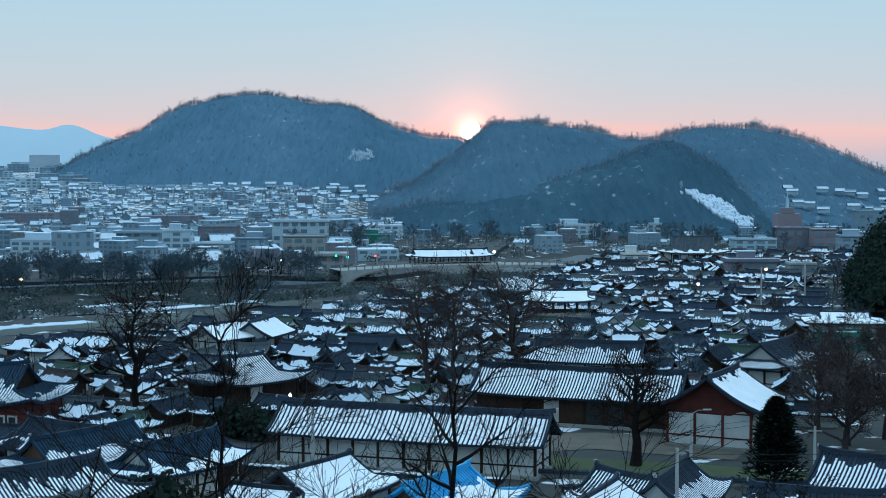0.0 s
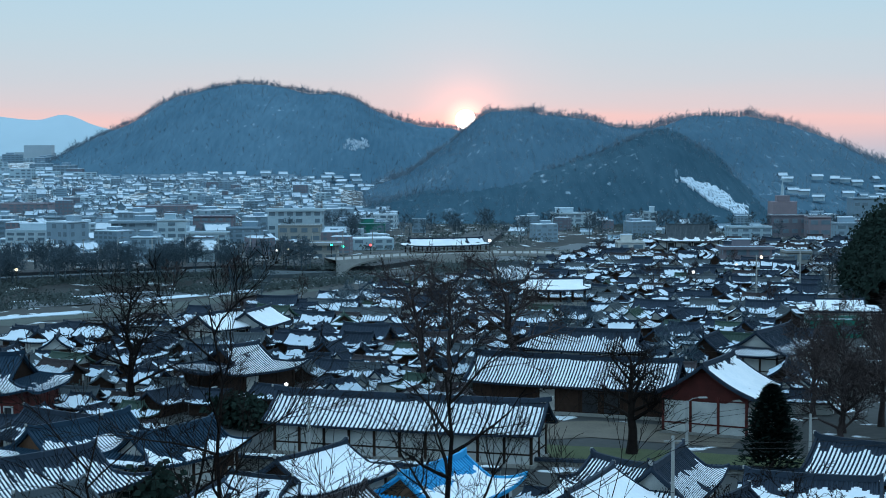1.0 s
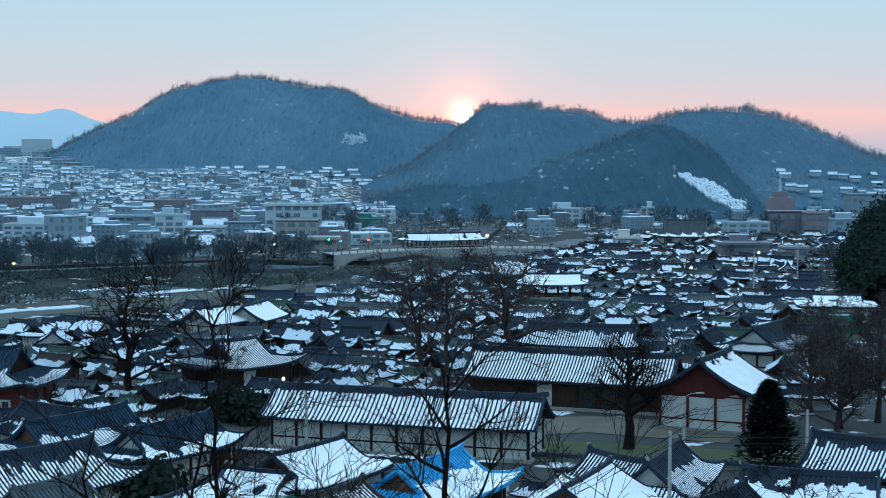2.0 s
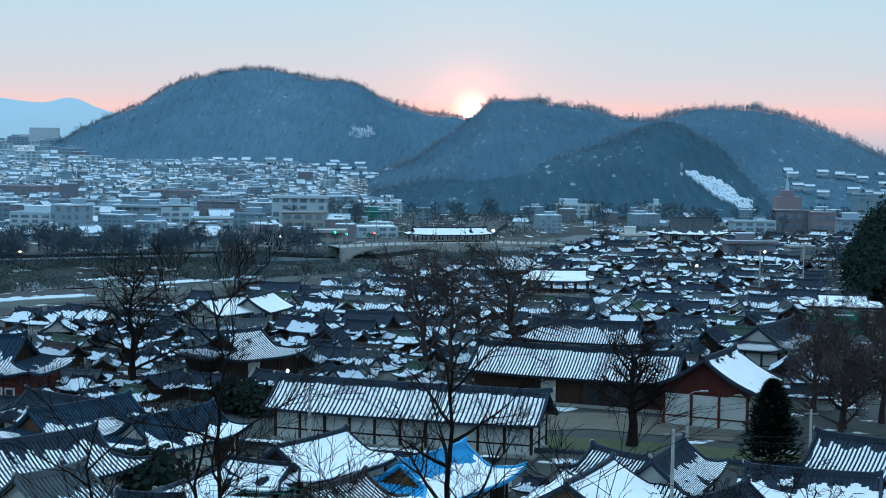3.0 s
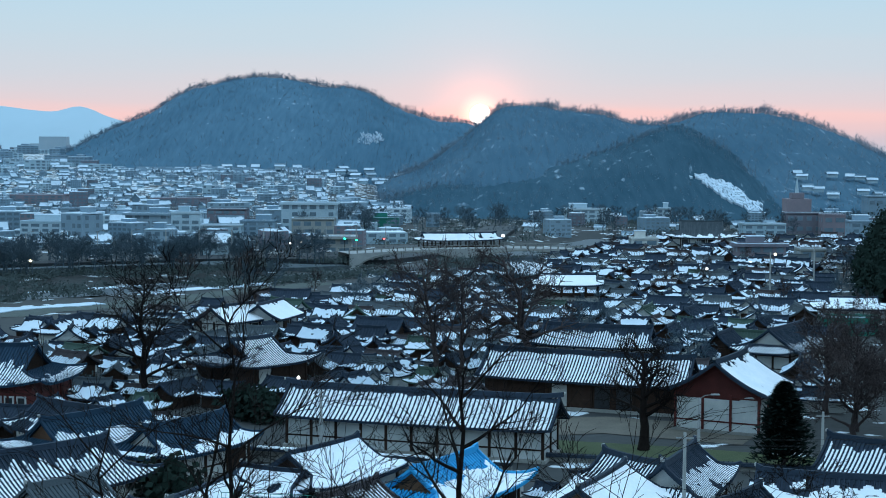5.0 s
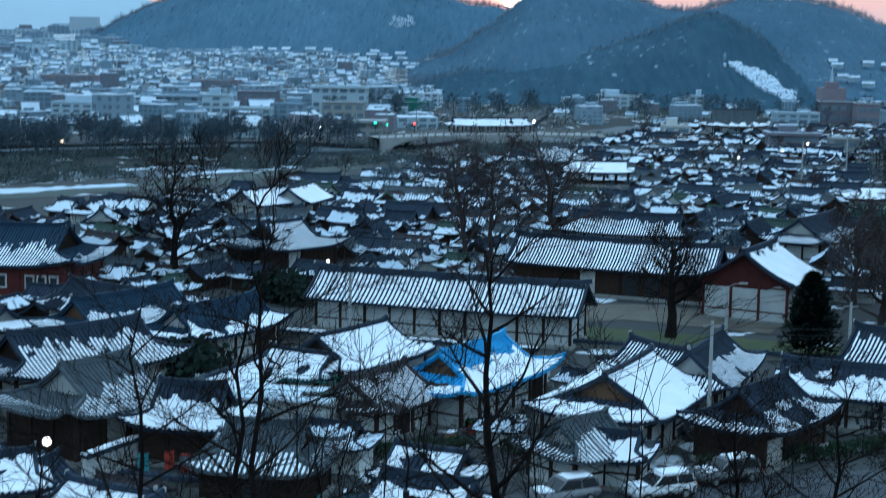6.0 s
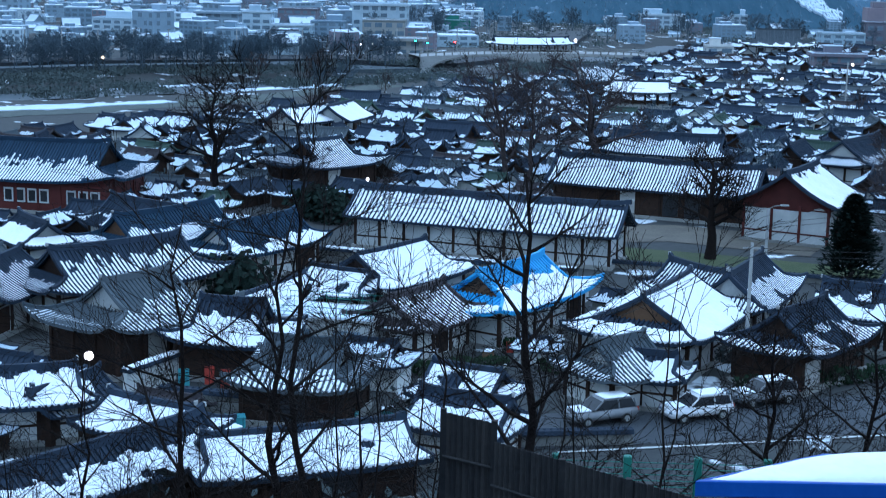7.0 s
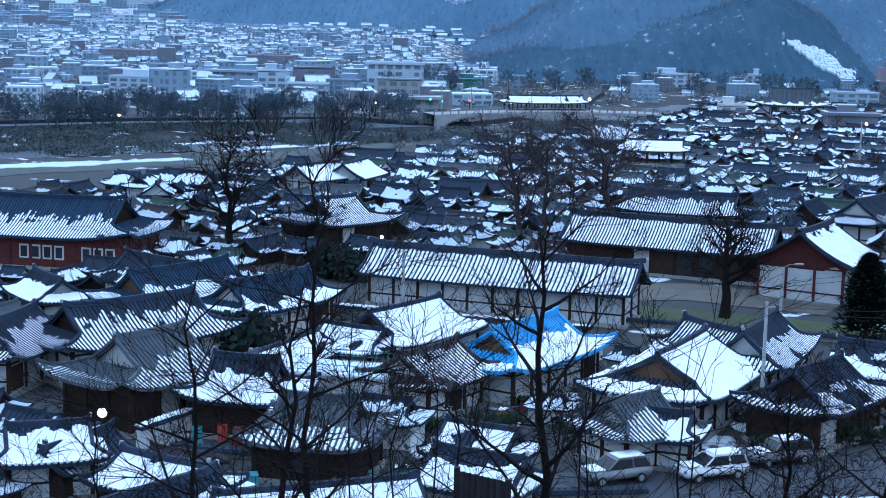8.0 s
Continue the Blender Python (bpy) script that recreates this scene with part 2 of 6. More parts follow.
# ---- mesh helpers ----
def part(name, bm, material, parent=None, label="", smooth=False):
    me = bpy.data.meshes.new(name)
    bm.normal_update()
    bm.to_mesh(me)
    bm.free()
    if smooth:
        me.polygons.foreach_set("use_smooth", [True] * len(me.polygons))
    me.materials.append(M[material])
    ob = new(name, me)
    ob.parent = parent
    if label:
        tagged(ob, label)
    return ob


def box(bm, x0, x1, y0, y1, z0, z1):
    v = [bm.verts.new(p) for p in ((x0, y0, z0), (x1, y0, z0), (x1, y1, z0), (x0, y1, z0), (x0, y0, z1), (x1, y0, z1), (x1, y1, z1), (x0, y1, z1))]
    for f in ((0, 3, 2, 1), (4, 5, 6, 7), (0, 1, 5, 4), (1, 2, 6, 5), (2, 3, 7, 6), (3, 0, 4, 7)):
        bm.faces.new([v[i] for i in f])
    return bm


def boxed(x0, x1, y0, y1, z0, z1, bevel=0.0):
    bm = box(bmesh.new(), x0, x1, y0, y1, z0, z1)
    if bevel:
        bmesh.ops.bevel(bm, geom=bm.edges[:], offset=bevel, segments=1, affect="EDGES")
    return bm


def tube(bm, points, radii, sides=6):
    """A tapered tube along points."""
    rings, last = [], None
    for i, p in enumerate(points):
        d = (points[min(i + 1, len(points) - 1)] - points[max(i - 1, 0)]).normalized()
        a = d.orthogonal().normalized() if last is None else (last - d * last.dot(d)).normalized()
        last = a
        b = d.cross(a)
        rings.append([bm.verts.new(p + (a * math.cos(2 * math.pi * k / sides) + b * math.sin(2 * math.pi * k / sides)) * radii[i]) for k in range(sides)])
    for r, s in zip(rings, rings[1:]):
        for k in range(sides):
            bm.faces.new((r[k], r[(k + 1) % sides], s[(k + 1) % sides], s[k]))
    if radii[-1] > 0.03 and sides > 3:
        bm.faces.new(rings[-1])
    return bm


def sweep(bm, points, width, height, side=None):
    """A bar of rectangular section laid along points, standing on them."""
    rings = []
    for i, p in enumerate(points):
        d = points[min(i + 1, len(points) - 1)] - points[max(i - 1, 0)]
        s = Vector((-d.y, d.x, 0)).normalized() * width / 2
        t = s * 0.72
        rings.append([bm.verts.new(q) for q in (p - s, p + s, p + t + Vector((0, 0, height)), p - t + Vector((0, 0, height)))])
    for r, s in zip(rings, rings[1:]):
        for k in range(4):
            bm.faces.new((r[k], s[k], s[(k + 1) % 4], r[(k + 1) % 4]))
    bm.faces.new(rings[0])
    bm.faces.new(rings[-1][::-1])
    return bm


def thing(name, m, label, category, group="", kind=""):
    e = new(name)
    e.empty_display_size = 0.3
    e.matrix_basis = m
    return tagged(e, label, category, group, kind)


class Joiner:
    """Gathers far-off copies of things into one mesh of kind stuff."""

    def __init__(self):
        self.co, self.faces, self.slot, self.mats = [], [], [], []

    def add(self, th, m):
        for o in th.children_recursive:
            me = o.data
            name = me.materials[0].name
            if name not in self.mats:
                self.mats.append(name)
            n = len(self.co)
            self.co.extend(m @ v.co for v in me.vertices)
            self.faces.extend([n + i for i in p.vertices] for p in me.polygons)
            self.slot.extend([self.mats.index(name)] * len(me.polygons))

    def make(self, name, label, category):
        me = bpy.data.meshes.new(name)
        me.from_pydata(self.co, [], self.faces)
        for k in self.mats:
            me.materials.append(bpy.data.materials[k])
        me.polygons.foreach_set("material_index", self.slot)
        return tagged(new(name, me), label, category, kind="stuff")


def drop(things):
    for th in things:
        for o in (*th.children_recursive, th):
            bpy.data.objects.remove(o)


# ---- hanok houses ----
def roof_shape(a, b, eave, ridge, hip, lift):
    """Functions of a roof: a, b half its length and depth at the eaves; hip: 0 for a plain gable, else the run of the hipped ends."""
    rl = a - hip
    vg = 0.57 if hip else 1.0

    def fall(v):
        return ridge - (ridge - eave) * (1.34 * v - 0.34 * v * v)

    def half(v):
        return rl if v <= vg or not hip else rl + (a - rl) * (v - vg) / (1 - vg)

    def front(x, v, s):
        u = x / a
        return Vector((x, s * v * b, fall(v) + lift * u ** 4 * v * v + 0.35 * lift * u * u * (1 - v)))

    def end(w, v, s):
        y = w * v * b
        return Vector((s * half(v), y, fall(v) + lift * (0.25 + 0.75 * w ** 4) * v * v * (half(v) / a) ** 4 + 0.35 * lift * (rl / a) ** 2 * (1 - v)))

    return rl, vg, half, front, end


def grid_sheet(fn, nu, nv, keep=None, up=0.0, bm=None):
    bm = bm or bmesh.new()
    cells = {}

    def vert(i, j):
        if (i, j) not in cells:
            cells[i, j] = bm.verts.new(fn(i / nu, j / nv) + Vector((0, 0, up)))
        return cells[i, j]

    for i in range(nu):
        for j in range(nv):
            if keep is None or keep((i + 0.5) / nu, (j + 0.5) / nv):
                bm.faces.new((vert(i, j), vert(i + 1, j), vert(i + 1, j + 1), vert(i, j + 1)))
    return bm


def thicken(bm, drop):
    """Gives a sheet an edge that goes down by drop."""
    rim = [e for e in bm.edges if e.is_boundary]
    made = bmesh.ops.extrude_edge_only(bm, edges=rim)["geom"]
    for v in (g for g in made if isinstance(g, bmesh.types.BMVert)):
        v.co.z -= drop
    bmesh.ops.recalc_face_normals(bm, faces=bm.faces[:])
    return bm


def rib_mesh(bm, pts, w=0.20, h=0.17):
    rings = []
    d = (pts[-1] - pts[0])
    s = Vector((-d.y, d.x, 0)).normalized() * w / 2
    for p in pts:
        rings.append([bm.verts.new(q) for q in (p - s, p - s * 0.7 + Vector((0, 0, h * 0.8)), p + s * 0.7 + Vector((0, 0, h * 0.8)), p + s)])
    for r, t in zip(rings, rings[1:]):
        for k in range(3):
            bm.faces.new((r[k], r[k + 1], t[k + 1], t[k]))
    bm.faces.new(rings[-1])
    return bm


def hanok(x, y, yaw, length, depth, eave=3.0, ridge=5.8, hip=0.0, tile="tile", snow=(0.4, 0.4, 0.4, 0.4), full=0.0, wall="plaster", gable="plaster",
          label="", pitch=0.40, lift=0.5, detail=1, base=0.0, group="", seed=0, bay=2.9, name="hanok_house", bare=None, frame_wood="wood", ragged=1.0, gable_drop=0.25, snow_mat="snow"):
    """A tiled house. snow: for front, back, left and right slope, the share of the slope, from the ridge down, that is bare (1: no snow).
    full: how far the snow buries the tile rows."""
    rng = random.Random(seed)
    th = thing(name, pose(x, y, base, 0, 0, yaw), label, "house", group)
    a, b = length / 2, depth / 2
    rl, vg, half, front, end = roof_shape(a, b, eave, ridge, hip, lift)
    nseg = 6 if detail else 3
    # covering
    bm = bmesh.new()
    for s in (-1, 1):
        if hip:
            for v0, v1, n in ((0, vg, 4), (vg, 1, 4)):
                grid_sheet(lambda p, q: front((2 * p - 1) * half(v0 + (v1 - v0) * q), v0 + (v1 - v0) * q, s), 14 if detail else 8, n, bm=bm)
            grid_sheet(lambda p, q: end(2 * p - 1, vg + (1 - vg) * q, s), 10 if detail else 6, 4, bm=bm)
        else:
            grid_sheet(lambda p, q: front((2 * p - 1) * a, q, s), 16 if detail else 8, nseg, bm=bm)
    bmesh.ops.remove_doubles(bm, verts=bm.verts[:], dist=0.002)
    thicken(bm, 0.22)
    part("roof", bm, tile, th)
    bm = bmesh.new()
    # rows of round tiles
    for s in (-1, 1):
        n = int(2 * a / pitch)
        for i in range(n + 1):
            px = -a + (2 * a - n * pitch) / 2 + i * pitch
            v0 = 0.0 if abs(px) <= rl else vg + (1 - vg) * (abs(px) - rl) / max(a - rl, 0.01)
            if v0 > 0.93:
                continue
            pts = [front(px, v0 + (1.01 - v0) * k / nseg, s) for k in range(nseg + 1)]
            if detail and s < 0:
                part("rib_tile", rib_mesh(bmesh.new(), pts), tile, th)
            else:
                rib_mesh(bm, pts)
        if hip:
            n = int(2 * b / pitch)
            for i in range(n + 1):
                py = -b + (2 * b - n * pitch) / 2 + i * pitch
                v0 = max(vg, abs(py) / b)
                if v0 > 0.94:
                    continue
                rib_mesh(bm, [end(py / b / max(v, 0.01), v, s) for v in (v0 + (1.01 - v0) * k / 3 for k in range(4))])
    tagged(part("tile_ribbing", bm, tile, th), kind="stuff")
    # ridges
    bm = bmesh.new()
    sweep(bm, [front(rl * 1.02 * (k / 8 - 1), 0, 1) + Vector((0, 0, -0.05 + (0.25 if k in (0, 16) else 0))) for k in range(17)], 0.42, 0.5)
    if detail:
        part("ridge", bm, tile, th)
    for s in (-1, 1):
        p = front(s * rl * 1.03, 0, 1)
        if detail:
            part("ridge_end_tile", boxed(p.x - 0.10, p.x + 0.10, -0.16, 0.16, p.z + 0.42, p.z + 0.70, 0.04), "concrete", th, "pale ridge end tile")
        for t in (-1, 1):
            if detail:
                bm = bmesh.new()
            if hip:
                sweep(bm, [front(s * rl, vg * k / 4, t) for k in range(5)], 0.32, 0.30)
                sweep(bm, [front(s * half(v), v, t) for v in (vg + (1 - vg) * k / 4 for k in range(5))], 0.30, 0.28)
            else:
                sweep(bm, [front(s * (a - 0.12), v / 6, t) for v in range(7)], 0.30, 0.26)
            if detail:
                part("hip_ridge", bm, tile, th)
    if not detail:
        tagged(part("ridge", bm, tile, th), kind="stuff")
    # gable ends
    for s in (-1, 1):
        bm = bmesh.new()
        gx = s * (rl - 0.45) if hip else s * (a - 0.95)
        vv = vg if hip else 1 - 0.9 / b
        pts = [front(gx, vv * k / 5, t) + Vector((0, 0, -0.12)) for t, ks in ((-1, range(5, -1, -1)), (1, range(1, 6))) for k in ks]
        if not hip:
            pts = [Vector((p.x, p.y, p.z)) for p in pts]
        low = [Vector((p.x - s * 0.2, p.y, min(q.z for q in pts) - gable_drop)) for p in (pts[-1], pts[0])]
        f = bm.faces.new([bm.verts.new(p) for p in pts + low])
        r = bmesh.ops.extrude_face_region(bm, geom=[f])["geom"]
        bmesh.ops.translate(bm, verts=[g for g in r if isinstance(g, bmesh.types.BMVert)], vec=(-s * 0.18, 0, 0))
        bmesh.ops.recalc_face_normals(bm, faces=bm.faces[:])
        part("gable", bm, gable, th)
    # snow
    bm = bmesh.new()
    off = Vector((rng.uniform(0, 90), rng.uniform(0, 90), 0))

    def edge_noise(p):
        return ragged * (0.20 * noise.noise(p * 0.55 + off) + 0.10 * noise.noise(p * 2.1 + off) + 0.13 * noise.noise(Vector((p.x * 1.7, p.y * 0.25, 0)) + off))

    up = 0.07 + 0.16 * full
    fine = (4 if detail else 1.5)
    for k, s in ((0, -1), (1, 1)):
        if snow[k] < 0.98:
            nu, nv = int(a * 2 * fine), int(10 * fine)
            if hip:
                def fn(p, q, s=s):
                    return front((2 * p - 1) * half(q) * 0.985, q * 0.985, s)
            else:
                def fn(p, q, s=s):
                    return front((2 * p - 1) * (a - 0.35), 0.06 + q * 0.925, s)
            grid_sheet(fn, nu, nv, lambda p, q, s=s, k=k: q > snow[k] - 0.10 + edge_noise(fn(p, q)) and noise.noise(fn(p, q) * 0.45 - off) < 0.48 + (1 - ragged), up, bm)
    if hip:
        for k, s in ((2, -1), (3, 1)):
            if snow[k] < 0.98:
                def fe(p, q, s=s):
                    return end((2 * p - 1) * 0.97, vg + (1 - vg) * (0.02 + 0.965 * q), s)
                grid_sheet(fe, int(b * 2 * fine), int(5 * fine), lambda p, q, k=k: q > snow[k] - 0.12 + edge_noise(fe(p, q)), up, bm)
    if len(bm.faces):
        thicken(bm, 0.08 + 0.1 * full)
        part("snow", bm, snow_mat, th, "settled snow")
    else:
        bm.free()
    # walls, posts and panels
    ov = min(1.1, b * 0.3)
    wa, wb = a - max(ov, 0.5 * hip if hip else ov), b - ov
    part("wall", boxed(-wa, wa, -wb, wb, 0.0 if detail else -1.0, eave + (0.25 if not hip else 0.35)), wall, th)
    if detail:
        part("plinth", boxed(-wa - 0.35, wa + 0.35, -wb - 0.35, wb + 0.35, -2.0, 0.35), "stone", th)
    if detail:
        n = max(2, round(2 * wa / bay))
        for i in range(n + 1):
            px = -wa + 2 * wa * i / n
            for s in (-1, 1):
                part("post", boxed(px - 0.14, px + 0.14, s * wb - 0.14, s * wb + 0.14, 0.35, eave + 0.1), frame_wood, th)
        bm = bmesh.new()
        for z in (1.25, eave - 0.35):
            box(bm, -wa, wa, -wb - 0.05, wb + 0.05, z, z + 0.16)
            box(bm, -wa - 0.05, wa + 0.05, -wb, wb, z - 0.002, z + 0.162)
        part("rail", bm, frame_wood, th)
        m = max(1, round(2 * wb / bay))
        for j in range(1, m):
            py = -wb + 2 * wb * j / m
            for s in (-1, 1):
                part("post", boxed(s * wa - 0.14, s * wa + 0.14, py - 0.14, py + 0.14, 0.35, eave + 0.1), frame_wood, th)
        for i in range(n):
            if rng.random() < (0.5 if bare is None else bare):
                px = -wa + 2 * wa * (i + 0.5) / n
                w = wa / n * 0.7
                part("door", boxed(px - w, px + w, -wb - 0.07, -wb + 0.05, 0.45, eave - 0.5), rng.choice(["paper", "dark", "wood"]), th)
    return th


# ---- lie of the land ----
def ramp_between(v, a, b, lo, hi):
    k = min(1.0, max(0.0, (v - a) / (b - a)))
    return lo + (hi - lo) * k


RIVER = [(-190, 275), (-110, 340), (-80, 366), (-45, 405), (-5, 455), (30, 520), (60, 590)]


def from_river(x, y):
    """Distance to the river's middle line."""
    best = 1e9
    for (x0, y0), (x1, y1) in zip(RIVER, RIVER[1:]):
        k = ((x - x0) * (x1 - x0) + (y - y0) * (y1 - y0)) / ((x1 - x0) ** 2 + (y1 - y0) ** 2)
        k = min(1.0, max(0.0, k))
        best = min(best, math.hypot(x - x0 - k * (x1 - x0), y - y0 - k * (y1 - y0)))
    return best


def ground_z(x, y):
    """Height of the ground: the camera's hillside, the flat valley, and the town that climbs towards the hills."""
    d = math.hypot(x, y) if y > 0 else abs(x)
    if y < 4:
        near = 30.4
    else:
        near = 0.0
        for (a, za), (b, zb) in (((4, 30.4), (20, 23.0)), ((20, 23.0), (40, 13.0)), ((40, 13.0), (62, 4.0)), ((62, 4.0), (80, 0.0))):
            if a <= y < b:
                near = za + (zb - za) * (y - a) / (b - a)
    rise = max(0.0, d - 640) * 0.030 if y > 0 else 0.0
    rise *= ramp_between(x / max(d, 1), -0.03, -0.09, 0.15, 1.0)
    bed = 0.0
    if 230 < y < 620 and -230 < x < 100:
        bed = ramp_between(from_river(x, y), 14, 24, -2.2, 0.0)
    return near + min(rise, 26) + bed


class Hill:
    """A wooded hill: its crest is a row of rounded tops at the distance far, its foot lies at the distance near."""

    def __init__(self, far, near, tops, width, low, high, rough=4.5):
        self.far, self.near, self.tops, self.width, self.low, self.high, self.rough = far, near, tops, width, low, high, rough

    def crest(self, s):
        return sum(h * math.exp(-((s - c) / self.width) ** 2 / 2) for c, h in self.tops)

    def relief(self, x, y, z):
        """Uneven ground and tree tops over the smooth shape."""
        p = Vector((x, y, 0))
        return (abs(noise.noise(p * 0.09)) * 1.3 + noise.noise(p * 0.028) + 0.5 * noise.noise(p * 0.25)) * self.rough * min(1.0, z / 12) - 1.5

    def point(self, s, d):
        """s: sideways at the crest's distance; d: distance."""
        k = (d - self.near) / (self.far - self.near)
        shape = math.sin(min(k, 1) * math.pi / 2) ** 1.25 if k > 0 else 0.0
        if k > 1:
            shape = math.cos(min(1.0, (k - 1) / 1.2) * math.pi / 2)
        n = math.hypot(s, self.far)
        x, y = s / n * d, self.far / n * d
        return x, y, self.crest(s) * shape


def slope_point(hill, s, z):
    """The place on a hill's near slope, at s sideways, where it has the height z."""
    lo, hi = hill.near, hill.far
    for k in range(24):
        d = (lo + hi) / 2
        lo, hi = (d, hi) if hill.point(s, d)[2] < z else (lo, d)
    return hill.point(s, lo)


HILL_WEST = Hill(1500, 1080, ((-400, 9.4), (-377, 16.0), (-354, 23.8), (-331, 30.5), (-308, 35.7), (-285, 42.6), (-262, 52.4), (-239, 56.5), (-216, 59.4), (-193, 61.7), (-170, 61.4), (-147, 60.0), (-124, 55.3), (-101, 56.4), (-78, 53.3), (-55, 42.6), (-32, 40.4), (-9, 35.1), (14, 38.0), (37, 30.0), (60, 26.0)), 15.0, -450, 100, 2.0)
HILL_EAST = Hill(1150, 735, ((-60, 3.0), (-41, 7.7), (-22, 10.5), (-3, 20.7), (16, 27.4), (35, 41.0), (54, 38.2), (73, 39.1), (92, 35.1), (111, 36.8), (130, 31.1), (149, 30.9), (168, 32.0), (187, 37.5), (206, 35.5), (225, 37.1), (244, 35.3), (263, 32.8), (282, 27.7), (301, 23.5), (320, 17.3), (339, 15.0), (358, 10.0)), 12.5, -100, 410, 2.0)
HILL_SPUR = Hill(900, 690, ((-45, 2.0), (-20, 6.7), (5, 10.4), (30, 12.1), (55, 15.3), (80, 19.5), (105, 25.8), (130, 33.4), (155, 24.0), (180, 12.6)), 15.0, -90, 235, 2.0)


def build_ground():
    me = bpy.data.meshes.new("ground")
    radii = [0.01] + [2.0 * 1.032 ** k for k in range(248)]
    n = 360
    verts, faces = [], []
    for r in radii:
        for k in range(n):
            a = 2 * math.pi * k / n
            x, y = r * math.sin(a), r * math.cos(a)
            verts.append((x, y, ground_z(x, y) - 0.02 + (0.5 * noise.noise(Vector((x, y, 0)) * 0.09) if 6 < y < 70 else 0)))
    faces.append(tuple(range(n)))
    for i in range(len(radii) - 1):
        for k in range(n):
            a, b = i * n + k, i * n + (k + 1) % n
            faces.append((a, b, b + n, a + n))
    me.from_pydata(verts, [], faces)
    m = bpy.data.materials.new("valley_ground_with_old_snow")
    m.use_nodes = True
    nt = m.node_tree
    N, L = nt.nodes.new, nt.links.new
    b = nt.nodes["Principled BSDF"]
    b.inputs["Roughness"].default_value = 0.9
    geo, n1, n2 = N("ShaderNodeNewGeometry"), N("ShaderNodeTexNoise"), N("ShaderNodeTexNoise")
    n1.inputs["Scale"].default_value, n1.inputs["Detail"].default_value = 0.17, 6
    n2.inputs["Scale"].default_value, n2.inputs["Detail"].default_value = 0.9, 4
    L(geo.outputs["Position"], n1.inputs["Vector"]), L(geo.outputs["Position"], n2.inputs["Vector"])
    soil, snow = N("ShaderNodeMix"), N("ShaderNodeMix")
    soil.data_type = snow.data_type = "RGBA"
    soil.inputs[6].default_value, soil.inputs[7].default_value = (0.014, 0.018, 0.020, 1), (0.046, 0.050, 0.049, 1)
    L(n2.outputs["Fac"], soil.inputs[0])
    rng = N("ShaderNodeMapRange")
    rng.inputs[1].default_value, rng.inputs[2].default_value = 0.60, 0.635
    sep, up, more = N("ShaderNodeSeparateXYZ"), N("ShaderNodeMapRange"), N("ShaderNodeMath")
    L(geo.outputs["Position"], sep.inputs[0]), L(sep.outputs["Z"], up.inputs[0])
    up.inputs[1].default_value, up.inputs[2].default_value, up.inputs[4].default_value = 1.0, 9.0, 0.12
    up.inputs[3].default_value = 0.0
    near, gate = N("ShaderNodeMath"), N("ShaderNodeMath")
    near.operation, near.inputs[1].default_value = "GREATER_THAN", 300.0
    gate.operation = "MULTIPLY"
    L(sep.outputs["Y"], near.inputs[0]), L(near.outputs[0], gate.inputs[0]), L(up.outputs[0], gate.inputs[1])
    L(n1.outputs["Fac"], more.inputs[0]), L(gate.outputs[0], more.inputs[1])
    L(more.outputs[0], rng.inputs[0])
    snow.inputs[7].default_value = (0.62, 0.68, 0.72, 1)
    L(rng.outputs[0], snow.inputs[0]), L(soil.outputs[2], snow.inputs[6]), L(snow.outputs[2], b.inputs["Base Color"])
    bp = N("ShaderNodeBump")
    bp.inputs["Strength"].default_value = 0.5
    L(n2.outputs["Fac"], bp.inputs["Height"]), L(bp.outputs[0], b.inputs["Normal"])
    me.materials.append(m)
    tagged(new("ground", me), "dark winter ground with scraps of old snow", "ground", kind="structure")


build_ground()


def far_trees(bm_verts, bm_faces, p, h, rng):
    """A small bare tree of thin blades, for woods far away."""
    def blade(a, b, w):
        i = len(bm_verts)
        d = (b - a)
        s = Vector((1, 0.2, 0)) * w if abs(d.x) < abs(d.z) * 3 else Vector((0, 0, 1)) * w
        bm_verts.extend((a - s, a + s, b))
        bm_faces.append((i, i + 1, i + 2))
    top = p + Vector((rng.uniform(-0.12, 0.12) * h, 0, h * 0.8))
    blade(p, top, 0.016 * h)
    for k in range(15):
        f = rng.uniform(0.30, 0.9)
        a = p.lerp(top, f)
        ang = rng.uniform(0, 6.28)
        r = h * rng.uniform(0.22, 0.5) * (1.2 - f * 0.6)
        blade(a, a + Vector((math.cos(ang) * r * 0.8, math.sin(ang) * r * 0.8, r * rng.uniform(0.35, 1.0))), 0.0105 * h)


